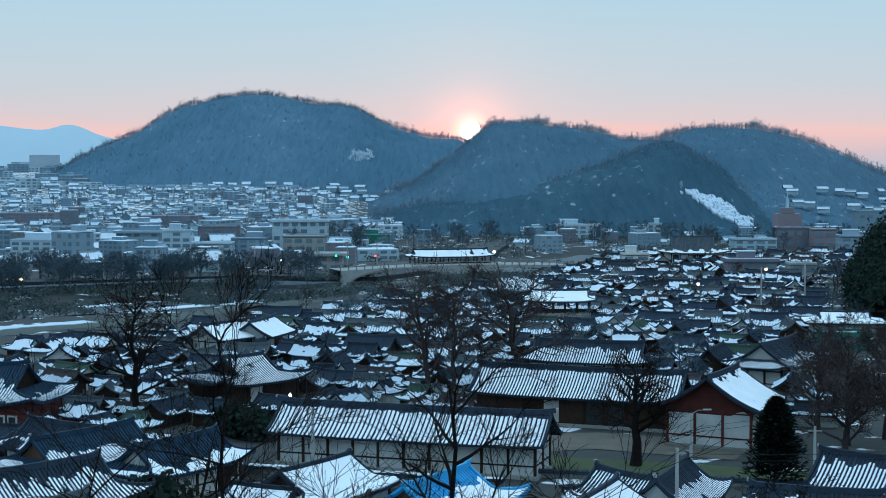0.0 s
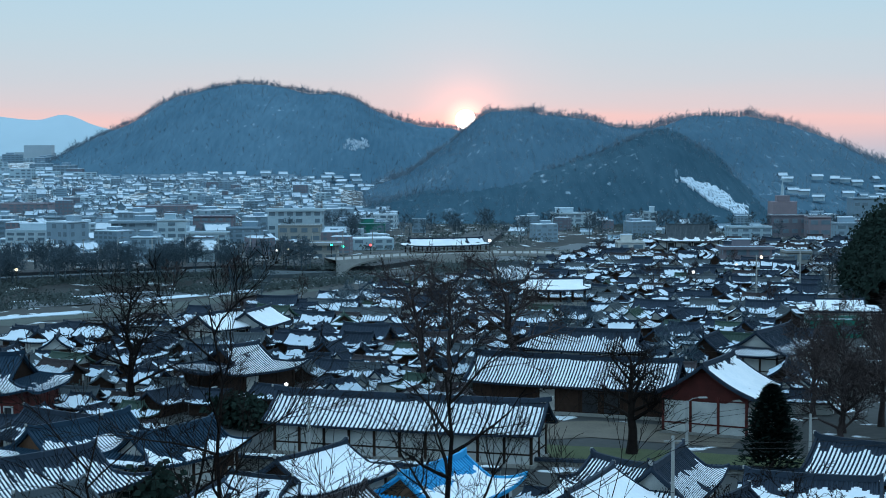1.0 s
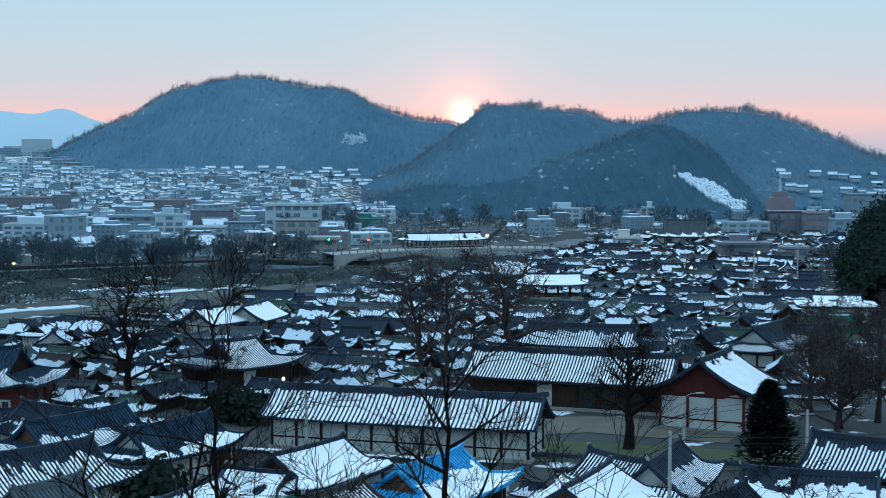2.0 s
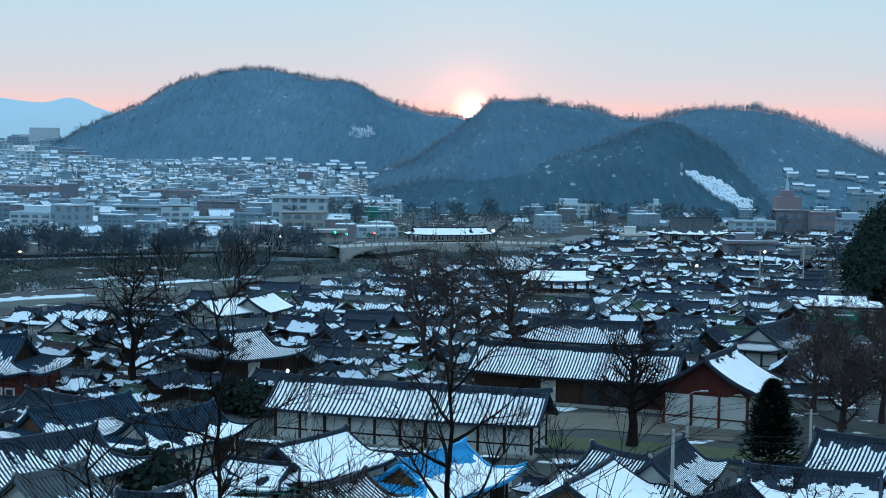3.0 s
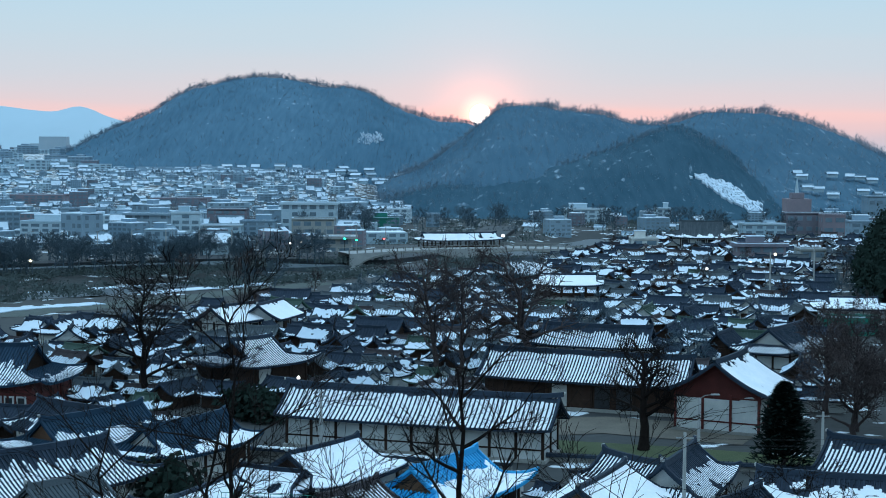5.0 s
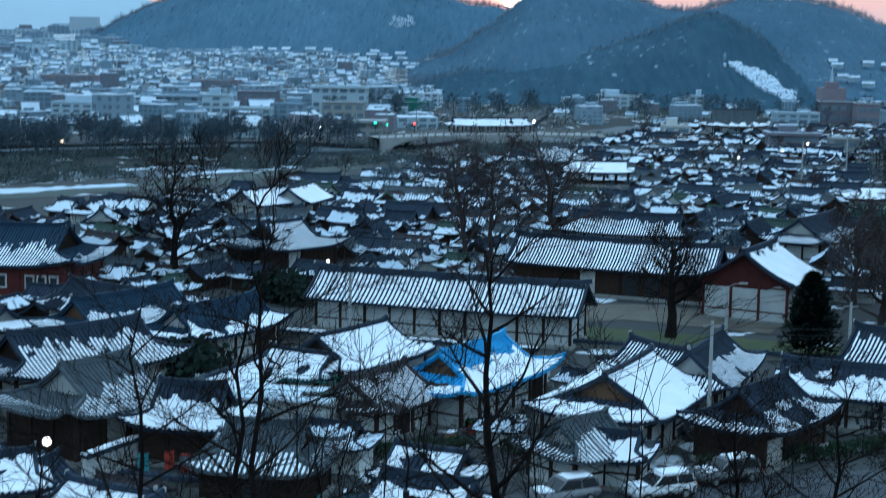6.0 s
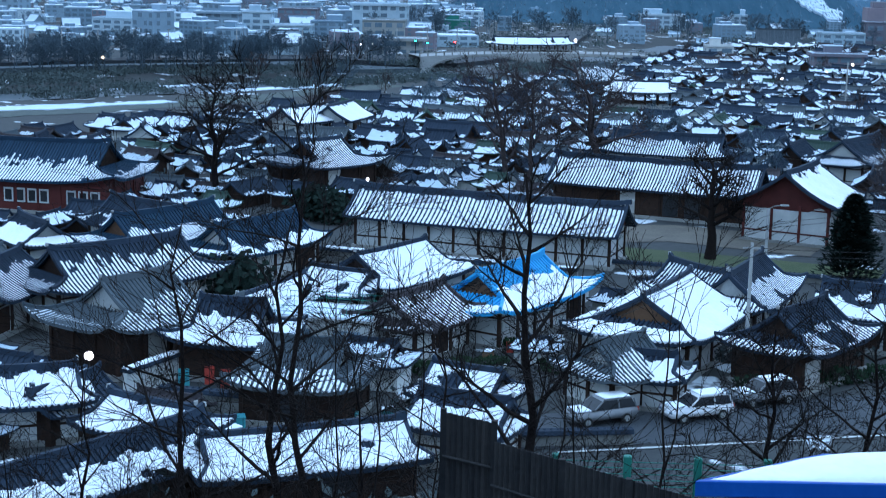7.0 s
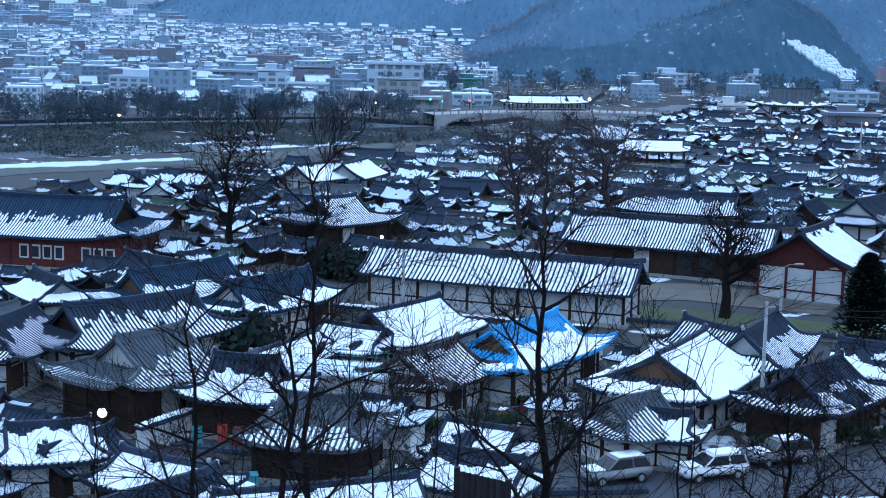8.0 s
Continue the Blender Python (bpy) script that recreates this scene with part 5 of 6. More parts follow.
def wooded_slope():
    """The steep evergreen slope beside the lane."""
    rng = random.Random(9)
    me = bpy.data.meshes.new("wooded_slope")
    verts, faces = [], []
    for i in range(41):
        for j in range(31):
            y = 300 + 125 * j / 30
            inside = 80 * (i / 40) ** 1.5
            x = 0.258 * y + 2 + inside
            z = 19 * (1 - math.exp(-inside / 4.5)) * math.sin(math.pi * (0.08 + 0.92 * j / 30)) ** 0.5 + 1.5 * noise.noise(Vector((x, y, 0)) * 0.2)
            verts.append((x, y, z - 0.5))
    for i in range(40):
        for j in range(30):
            a = i * 31 + j
            faces.append((a, a + 31, a + 32, a + 1))
    me.from_pydata(verts, [], faces)
    me.materials.append(M["needle"])
    tagged(new("wooded_slope", me), "steep dark slope beside the lane", "slope", kind="structure")
    tv, tf = [], []
    for k in range(42000):
        i = rng.randrange(len(verts))
        x, y, z = verts[i]
        if z < 1:
            continue
        c = Vector((x + rng.uniform(-2, 2), y + rng.uniform(-3, 3), z + abs(rng.gauss(0, 2.4)) * (0.7 + 1.1 * noise.noise(Vector((x, y, 0)) * 0.3))))
        d = Vector((rng.gauss(0, 1), rng.gauss(0, 1), rng.gauss(0, 1))).normalized() * rng.uniform(0.25, 0.6)
        s = d.orthogonal() * 0.6
        n = len(tv)
        tv.extend((c - d, c + s, c + d, c - s))
        tf.append((n, n + 1, n + 2, n + 3))
    wm = bpy.data.meshes.new("evergreen_foliage")
    wm.from_pydata(tv, [], tf)
    wm.materials.append(M["needle"])
    tagged(new("evergreen_foliage", wm), "dense dark evergreen foliage on the slope", "foliage", kind="stuff")


wooded_slope()


def riverside_scrub():
    """Dark low growth along the river and its bank."""
    rng = random.Random(19)
    tv, tf = [], []
    for k in range(2600):
        f = rng.random()
        i = min(len(RIVER) - 2, int(f * 4.2))
        g = rng.random()
        x = RIVER[i][0] + (RIVER[i + 1][0] - RIVER[i][0]) * g + rng.choice([rng.uniform(-46, -12), rng.uniform(12, 40)])
        y = RIVER[i][1] + (RIVER[i + 1][1] - RIVER[i][1]) * g + rng.uniform(-6, 6)
        if noise.noise(Vector((x, y, 0)) * 0.05) < -0.1:
            continue
        size = rng.uniform(0.6, 1.7)
        for j in range(34):
            c = Vector((x + rng.gauss(0, 1.0) * size, y + rng.gauss(0, 1.0) * size, abs(rng.gauss(0.4, 0.45)) * size))
            d = Vector((rng.gauss(0, 1), rng.gauss(0, 1), rng.gauss(0, 1))).normalized() * rng.uniform(0.12, 0.4)
            q = d.orthogonal() * 0.5
            n = len(tv)
            tv.extend((c - d, c + q, c + d, c - q))
            tf.append((n, n + 1, n + 2, n + 3))
    for k in range(700):
        x, y, size = rng.uniform(-25, 200), rng.uniform(500, 705), rng.uniform(0.9, 2.2)
        if noise.noise(Vector((x, y, 4)) * 0.03) < -0.15 or from_river(x, y) < 12:
            continue
        for j in range(26):
            c = Vector((x + rng.gauss(0, 1.2) * size, y + rng.gauss(0, 1.2) * size, abs(rng.gauss(0.5, 0.5)) * size))
            d = Vector((rng.gauss(0, 1), rng.gauss(0, 1), rng.gauss(0, 1))).normalized() * rng.uniform(0.2, 0.6)
            q = d.orthogonal() * 0.5
            n = len(tv)
            tv.extend((c - d, c + q, c + d, c - q))
            tf.append((n, n + 1, n + 2, n + 3))
    wm = bpy.data.meshes.new("riverside_scrub")
    wm.from_pydata(tv, [], tf)
    wm.materials.append(M["scrub"])
    tagged(new("riverside_scrub", wm), "dark low scrub along the river banks", "scrub", kind="stuff")


riverside_scrub()


# ---- landmarks beyond the quarter ----
def church_tower():
    th = thing("church_tower", pose(142.6, 640, 0), "dark red brick church tower with a pale spire and cross", "tower")
    part("shaft", boxed(-5, 5, -5, 5, -2, 12.5), "wall_brick", th)
    part("belfry", boxed(-2.6, 2.6, -2.6, 2.6, 12.5, 15.0, 0.2), "wall_brick", th)
    part("spire", tube(bmesh.new(), [Vector((0, 0, 15)), Vector((0, 0, 17.5)), Vector((0, 0, 21))], [0.8, 0.6, 0.12], 8), "wall_pale", th)
    part("cross", boxed(-0.9, 0.9, -0.12, 0.12, 21.2, 21.6), "wall_pale", th)


church_tower()


def hillside_snow(hill, s0, s1, z0, z1, band, label, seed, holes=0.25, pace=3.0):
    """A snowy clearing that falls from the height z0 to z1 across a slope, with dark terraces and shrubs left out."""
    bm = bmesh.new()
    off = Vector((seed * 13.7, 3, 0))

    def fn(p, q):
        x, y, z = slope_point(hill, s0 + (s1 - s0) * p, z0 + (z1 - z0) * p + band * (q - 0.5))
        return Vector((x, y, z + hill.relief(x, y, z) + 1.0))

    def keep(p, q):
        r = math.hypot((p - 0.5) * 1.9, (q - 0.5) * 2 * (1.3 - 0.5 * p))
        v = Vector((p * 7, q * 4, 0)) + off
        return r + 0.5 * noise.noise(v * 0.5) + 0.45 * noise.noise(v * 1.7) < 0.85 and noise.noise(Vector((v.x, v.y * 1.6, 0)) * pace) < holes + 0.1

    grid_sheet(fn, 90, 50, keep, 0, bm)
    thicken(bm, 1.2)
    tagged(part("snowy_clearing", bm, "snow_far"), label, "snow", kind="structure")


hillside_snow(HILL_SPUR, 138, 181, 22.5, 5.0, 7.5, "snow-covered terraced clearing on the wooded hill", 1, 0.06, 5.0)
hillside_snow(HILL_EAST, 130, 154, 36.0, 37.5, 3.0, "thin snow on a terrace below the crest", 2, -0.12, 3.0)
hillside_snow(HILL_WEST, -92, -66, 42.0, 41.0, 9.0, "thin snow under the bare trees of the hill", 3, -0.36, 5.0)


hanok(82.6, 512, -6, 25, 16, eave=3.6, ridge=8.6, hip=5.5, tile="tile_gray", snow=(0.95, 0.8, 0.92, 0.92), full=0.5, label="large hipped hall with pale snowy roof edges", detail=1, seed=61, lift=1.2, wall="plaster", name="public_hall")
hanok(75, 288, -8, 15, 10, eave=3.0, ridge=4.6, hip=3.0, snow=(-0.2, -0.2, -0.2, -0.2), full=1.0, label="long low building with a broad snow-covered hipped roof", seed=62, lift=0.1, wall="plaster", detail=0, name="pavilion")
block(70, 271, -8, 9, 6, 2.6, "green_paint", "low green-roofed shed with snow along its edge", 1, 0, roof_over=0.6, hut=False, pane_parts=True, seed=63)


# ---- lamps, signals, poles, wires ----
def globe_lamp(x, y, z, r, label, material="lamp"):
    th = thing("globe_lamp", pose(x, y, ground_z(x, y)), label, "lamp")
    g = z - ground_z(x, y)
    part("pole", tube(bmesh.new(), [Vector((0, 0, 0)), Vector((0, 0, g - r * 0.9))], [0.06, 0.05], 8), "fence_steel", th)
    bm = bmesh.new()
    bmesh.ops.create_uvsphere(bm, u_segments=16, v_segments=10, radius=r)
    bmesh.ops.translate(bm, verts=bm.verts[:], vec=(0, 0, g))
    part("globe", bm, material, th, "lit globe", True)


globe_lamp(-30.5, 106, 2.9, 0.34, "lit white globe lamp outside a shop")
globe_lamp(18.4, 230, 3.0, 0.28, "small lit lamp among the roofs", "lamp_warm")
globe_lamp(-18.8, 189, 3.9, 0.22, "small lit lamp beside the hall")
globe_lamp(77.4, 400, 3.2, 0.36, "lit lamp outside a shop")
globe_lamp(62.9, 380, 3.0, 0.4, "lit lamp among the roofs")
globe_lamp(-104.0, 380, 4.2, 0.35, "lit lamp on the river path", "lamp_warm")
globe_lamp(-46.0, 440, 5.2, 0.36, "lit lamp on the riverside road")
globe_lamp(-43.0, 442, 5.2, 0.34, "lit lamp on the riverside road", "lamp_warm")
globe_lamp(15.0, 452, 7.0, 0.45, "lit lamp at the end of the bridge")
globe_lamp(88.0, 420, 4.0, 0.4, "lit lamp above a shopfront", "lamp_warm")


def traffic_light(x, y, z, material, label):
    th = thing("traffic_light", pose(x, y, 1.7), label, "traffic light")
    g = z - 1.7
    part("pole", tube(bmesh.new(), [Vector((0, 0, -0.5)), Vector((0, 0, g + 0.6))], [0.12, 0.1], 8), "fence_steel", th)
    part("housing", boxed(-0.6, 0.6, -0.25, 0.25, g - 0.3, g + 0.35, 0.05), "fence_steel", th)
    part("lens", boxed(-0.36, 0.36, -0.32, -0.2, g - 0.24, g + 0.28, 0.08), material, th, "lit lens")


traffic_light(-32.2, 464, 5.2, "lamp_green", "traffic light showing green by the bridge")
traffic_light(-28.8, 466, 4.6, "lamp_green", "traffic light showing green by the bridge")
traffic_light(-21.1, 480, 4.2, "lamp_red", "traffic light showing red by the bridge")


def utility_pole(x, y, top, label, arm=0.0, base=None):
    z = ground_z(x, y) if base is None else base
    th = thing("utility_pole", pose(x, y, z), label, "pole")
    part("shaft", tube(bmesh.new(), [Vector((0, 0, -0.5)), Vector((0, 0, top - z))], [0.2, 0.13], 10), "pole", th, smooth=True)
    if arm:
        part("arm", tube(bmesh.new(), [Vector((0, 0, top - z - 0.1)), Vector((arm * 0.5, 0, top - z + 0.25)), Vector((arm, 0, top - z + 0.3))], [0.05, 0.05, 0.04], 6), "pole", th)
        part("lamp_head", boxed(arm - 0.1, arm + 0.75, -0.16, 0.16, top - z + 0.22, top - z + 0.4, 0.06), "pole", th)
    else:
        part("crossbar", boxed(-0.7, 0.7, -0.06, 0.06, top - z - 0.5, top - z - 0.38), "pole", th)


utility_pole(23.8, 147, 8.4, "pale street lamp on a tall thin pole", 1.2)
utility_pole(36.4, 150, 6.6, "plain concrete utility pole beside the evergreen")
utility_pole(-12.9, 152, 8.0, "plain concrete utility pole before the long hall")
utility_pole(18.5, 121, 9.8, "concrete utility pole carrying wires")
utility_pole(77.5, 330, 12.0, "dark utility pole above the roofs")
utility_pole(66.5, 322, 11.0, "dark utility pole above the roofs")
for k in range(14):
    utility_pole(-130 + 8.5 * k, 400 + 4.3 * k, 9.5, "slim lamp post on the riverside road", 1.4, 1.7)


def wire(a, b, sag, label="thin sagging overhead wire"):
    pts = [Vector(a).lerp(Vector(b), k / 14) - Vector((0, 0, sag * (1 - (k / 7 - 1) ** 2))) for k in range(15)]
    tagged(part("overhead_wire", tube(bmesh.new(), pts, [0.022] * 15, 4), "rubber"), label, "wire", "overhead wires")


for dz in (0.0, 0.5):
    wire((18.5, 121, 9.4 - dz), (-2, 96, 6.6 - dz), 0.7)
    wire((18.5, 121, 9.4 - dz), (52, 131, 9.0 - dz), 0.7)
    wire((23.8, 147, 7.0 - dz), (60, 178, 8.0 - dz), 0.8)


# ---- cars ----
def car(x, y, yaw, paint, label, snowy=True, z=None, group="parked cars", size=1.0):
    th = thing("car", pose(x, y, (ground_z(x, y) + 0.03) if z is None else z, 0, 0, yaw) @ Matrix.Scale(size, 4), label, "car", group)
    bm = bmesh.new()
    prof = ((-2.15, 0.35), (-2.2, 0.75), (-2.05, 0.98), (-1.0, 1.02), (0.55, 0.98), (2.0, 0.86), (2.2, 0.7), (2.2, 0.35))
    sides = [[bm.verts.new((px, s * (0.86 if 0.4 < pz < 0.9 else 0.80), pz)) for px, pz in prof] for s in (-1, 1)]
    bm.faces.new(sides[0])
    bm.faces.new(sides[1][::-1])
    for k in range(len(prof)):
        n = (k + 1) % len(prof)
        bm.faces.new((sides[0][k], sides[1][k], sides[1][n], sides[0][n]))
    bmesh.ops.recalc_face_normals(bm, faces=bm.faces[:])
    bmesh.ops.bevel(bm, geom=bm.edges[:], offset=0.06, segments=2, affect="EDGES")
    part("body", bm, paint, th, smooth=True)
    for name, material, inset, pf in (("cabin_glass", "dark", 0.70, ((-2.0, 0.98), (-1.72, 1.50), (0.25, 1.50), (1.05, 0.98))), ("cabin_roof", paint, 0.64, ((-1.80, 1.48), (-1.65, 1.58), (0.10, 1.58), (0.30, 1.48)))):
        bm = bmesh.new()
        sd = [[bm.verts.new((px, s * (inset if pz > 1.2 else inset + 0.08), pz)) for px, pz in pf] for s in (-1, 1)]
        bm.faces.new(sd[0])
        bm.faces.new(sd[1][::-1])
        for k in range(4):
            n = (k + 1) % 4
            bm.faces.new((sd[0][k], sd[1][k], sd[1][n], sd[0][n]))
        bmesh.ops.recalc_face_normals(bm, faces=bm.faces[:])
        part(name, bm, material, th)
    for px in (-1.35, 1.35):
        for s in (-1, 1):
            wheel = part("tyre", tube(bmesh.new(), [Vector((px, s * 0.66, 0.32)), Vector((px, s * 0.70, 0.32)), Vector((px, s * 0.87, 0.32))], [0.30, 0.32, 0.31], 14), "rubber", th)
            part("rim", tube(bmesh.new(), [Vector((px, s * 0.84, 0.32)), Vector((px, s * 0.89, 0.32))], [0.2, 0.19], 10), "pole", wheel)
    for s in (-1, 1):
        part("headlight", boxed(2.12, 2.22, s * 0.62 - 0.16, s * 0.62 + 0.16, 0.62, 0.76, 0.03), "glass", th)
        part("tail_light", boxed(-2.24, -2.12, s * 0.66 - 0.12, s * 0.66 + 0.12, 0.72, 0.92, 0.03), "red_tarp", th)
    for px in (-1.86, -0.75, 0.42):
        for s in (-1, 1):
            part("pillar", tube(bmesh.new(), [Vector((px * (1.08 if px < 0 else 2.2), s * 0.79, 0.97)), Vector((px if px < 0 else 0.26, s * 0.71, 1.50))], [0.06, 0.05], 6), paint, th)
    if snowy:
        bm = boxed(-1.7, 0.12, -0.60, 0.60, 1.57, 1.66, 0.04)
        part("roof_snow", bm, "snow", th, "snow on the roof")
        part("bonnet_snow", boxed(1.0, 2.0, -0.66, 0.66, 0.93, 1.02, 0.04), "snow", th, "snow on the bonnet")
    return th


car(12.9, 105.3, 205, "white_paint", "white car with snow on its roof, parked in the lane", size=1.15)
car(6.1, 103.6, 208, "grey_paint", "silver-grey car with a snowy roof, parked in the lane", size=1.15)
car(18.2, 109.6, 205, "grey_paint", "grey car under snow, parked in the lane", size=1.15)
car(-17.5, 226, 10, "white_paint", "white car parked among the houses")
car(-52, 232, -8, "grey_paint", "grey car parked among the houses")
for k in range(15):
    rr = random.Random(k)
    f = rr.uniform(0, 1)
    car(-150 + 118 * f, 386 + 62 * f + rr.uniform(-4, 4), 28 + rr.choice([0, 180]), rr.choice(["white_paint", "grey_paint"]), "car on the riverside road", rr.random() < 0.5, 1.72, "cars by the river")


# ---- walls and clutter of the near lanes ----
def garden_wall(x0, y0, x1, y1, h, snowy, seed):
    ln = math.hypot(x1 - x0, y1 - y0)
    th = thing("garden_wall", pose(x0, y0, 0, 0, 0, math.degrees(math.atan2(y1 - y0, x1 - x0))), "plastered stone garden wall with a tiled cap" + (" and a line of snow" if snowy else ""), "wall", "garden walls")
    part("masonry", boxed(0, ln, -0.2, 0.2, -0.5, h, 0.02), "stone" if seed % 3 else "plaster", th)
    bm = bmesh.new()
    for s in (-1, 1):
        for k in range(int(ln / 0.45)):
            rib_mesh(bm, [Vector((0.2 + k * 0.45, 0, h + 0.32)), Vector((0.2 + k * 0.45, s * 0.5, h + 0.03))], 0.16, 0.1)
    sweep(bm, [Vector((ln * k / 6, 0, h)) for k in range(7)], 0.95, 0.3)
    part("cap", bm, "tile", th)
    if snowy:
        rng = random.Random(seed)
        x = 0.0
        bm = bmesh.new()
        while x < ln - 0.5:
            w = min(rng.uniform(0.8, 3.5), ln - x)
            sweep(bm, [Vector((x + w * k / 3, rng.uniform(-0.05, 0.05), h + 0.26)) for k in range(4)], rng.uniform(0.5, 0.8), 0.16)
            x += w + rng.choice([0, 0.3, 0.9])
        part("snow", bm, "snow", th, "line of snow")


def near_walls():
    rng = random.Random(31)
    for k in range(50):
        d = rng.uniform(93, 200)
        ang = rng.uniform(-0.29, 0.27)
        x, y = d * math.sin(ang), d * math.cos(ang)
        if x > -10 and y < 118 or 140 < y < 187 and -30 < x < 46:
            continue
        yaw = radians(rng.choice([-18, 70, 60, -25]) + rng.uniform(-6, 6))
        ln = rng.uniform(5, 15)
        garden_wall(x, y, x + ln * math.cos(yaw), y + ln * math.sin(yaw), rng.uniform(1.5, 2.1), rng.random() < 0.75, k)
    garden_wall(8, 158.5, 44, 150, 0.5, False, 901)
    garden_wall(-24, 158, 6, 149.5, 1.2, True, 902)
    garden_wall(-14, 95, 8, 99, 0.8, False, 904)


near_walls()


def garden_hedge(x0, y0, x1, y1, h, seed, label):
    """A clipped but uneven row of small leaves on short stems."""
    rng = random.Random(seed)
    ln = math.hypot(x1 - x0, y1 - y0)
    th = thing("garden_hedge", pose(x0, y0, 0, 0, 0, math.degrees(math.atan2(y1 - y0, x1 - x0))), label, "hedge")
    for k in range(int(ln / 1.2)):
        part("stem", tube(bmesh.new(), [Vector((0.5 + 1.2 * k, 0, -0.2)), Vector((0.5 + 1.2 * k + rng.uniform(-0.2, 0.2), rng.uniform(-0.1, 0.1), h * 0.8))], [0.05, 0.02], 5), "bark", th)
    bm = bmesh.new()
    for k in range(int(ln * 130)):
        px = rng.uniform(0, ln)
        top = h * (0.85 + 0.35 * noise.noise(Vector((px * 0.5, seed, 0))))
        c = Vector((px, rng.gauss(0, 0.32), top * rng.random() ** 0.6))
        d = Vector((rng.gauss(0, 1), rng.gauss(0, 1), rng.gauss(0, 1))).normalized() * rng.uniform(0.08, 0.2)
        q = d.orthogonal() * 0.6
        bm.faces.new([bm.verts.new(v) for v in (c - d, c + q, c + d, c - q)])
    part("foliage", bm, "hedge", th)


garden_hedge(-9.0, 113.8, -0.5, 116.6, 1.3, 1, "uneven dark green hedge before a house")
garden_hedge(2.0, 116.5, 6.5, 114.5, 1.2, 2, "low dark green hedge in a garden")
garden_hedge(16.5, 111.6, 33.0, 119.0, 1.5, 3, "long dark green hedge along the lane")
garden_hedge(-6.0, 126.2, 3.0, 119.8, 1.2, 4, "dark green hedge below the blue-roofed house")
block(-14.8, 119.6, -8, 8.4, 5.6, 3.4, "concrete", "white flat-roofed house with a thin roof railing and snow", 1, 0, hut=False, pane_parts=True, parapet=0.15, seed=71)


def roof_railing(x, y, yaw, w, d, z):
    th = thing("roof_railing", pose(x, y, z, 0, 0, yaw), "thin green metal railing round a snowy flat roof", "railing")
    for s in (-1, 1):
        for zz in (0.45, 0.9):
            part("rail", tube(bmesh.new(), [Vector((-w / 2, s * d / 2, zz)), Vector((w / 2, s * d / 2, zz))], [0.03, 0.03], 6), "green_paint", th)
        for k in range(9):
            px = -w / 2 + w * k / 8
            part("baluster", tube(bmesh.new(), [Vector((px, s * d / 2, 0)), Vector((px, s * d / 2, 0.92))], [0.025, 0.025], 6), "green_paint", th)


roof_railing(-14.8, 119.6, -8, 8.1, 5.3, 3.5)


def clutter():
    rng = random.Random(77)
    kinds = (("storage_tub", "teal_tarp", "teal plastic tub in a lane"), ("storage_tub", "red_tarp", "red plastic tub in a lane"), ("crate", "orange", "wooden crate beside a wall"), ("water_tank", "concrete", "pale tank beside a house"))
    for k in range(70):
        d = rng.uniform(93, 160)
        ang = rng.uniform(-0.29, 0.22)
        x, y = d * math.sin(ang), d * math.cos(ang)
        if y > 132 and x > -32 or x > -8 and y < 110:
            continue
        name, material, label = rng.choice(kinds)
        s = rng.uniform(0.4, 1.1)
        th = thing(name, pose(x, y, 0, 0, 0, rng.uniform(0, 90)), label, name.replace("_", " "), "lane clutter")
        part("body", boxed(-s * 0.7, s * 0.7, -s * 0.5, s * 0.5, -0.1, s * 1.1, 0.06), material, th)
        part("lid", boxed(-s * 0.74, s * 0.74, -s * 0.54, s * 0.54, s * 1.1, s * 1.2, 0.03), "snow" if rng.random() < 0.6 else material, th)
    for x, y in ((-21.9, 106.6), (-20.6, 105.8)):
        th = thing("shop_banner", pose(x, y, 0, 0, 0, 12), "faded red cloth banner outside a shop", "banner")
        part("post", tube(bmesh.new(), [Vector((0, 0, 0)), Vector((0, 0, 2.4))], [0.04, 0.04], 6), "fence_steel", th)
        part("cloth", boxed(-0.35, 0.35, -0.03, 0.03, 0.9, 2.3), "red_tarp", th)
    th = thing("shop_banner", pose(-23.7, 106.3, 0, 0, 0, 8), "teal cloth banner outside a shop", "banner")
    part("post", tube(bmesh.new(), [Vector((0, 0, 0)), Vector((0, 0, 2.2))], [0.04, 0.04], 6), "fence_steel", th)
    part("cloth", boxed(-0.4, 0.4, -0.03, 0.03, 0.8, 2.1), "teal_tarp", th)


clutter()


def hall_windows():
    """White framed windows along the great hall's red wall."""
    th = [o for o in bpy.data.objects if o.name.startswith("great_hall")][0]
    wall = [o for o in th.children if o.name.startswith("wall")][0]
    y = min(v.co.y for v in wall.data.vertices)
    x1 = max(v.co.x for v in wall.data.vertices)
    for k in range(7):
        px = x1 - 12.5 + k * 1.55 - (0 if k < 4 else -2.0)
        win = part("window", boxed(px - 0.62, px + 0.62, y - 0.10, y + 0.02, 1.3, 3.0), "plaster", th, "white framed window")
        part("pane", boxed(px - 0.42, px + 0.42, y - 0.14, y - 0.04, 1.5, 2.8), "dark", win)


hall_windows()


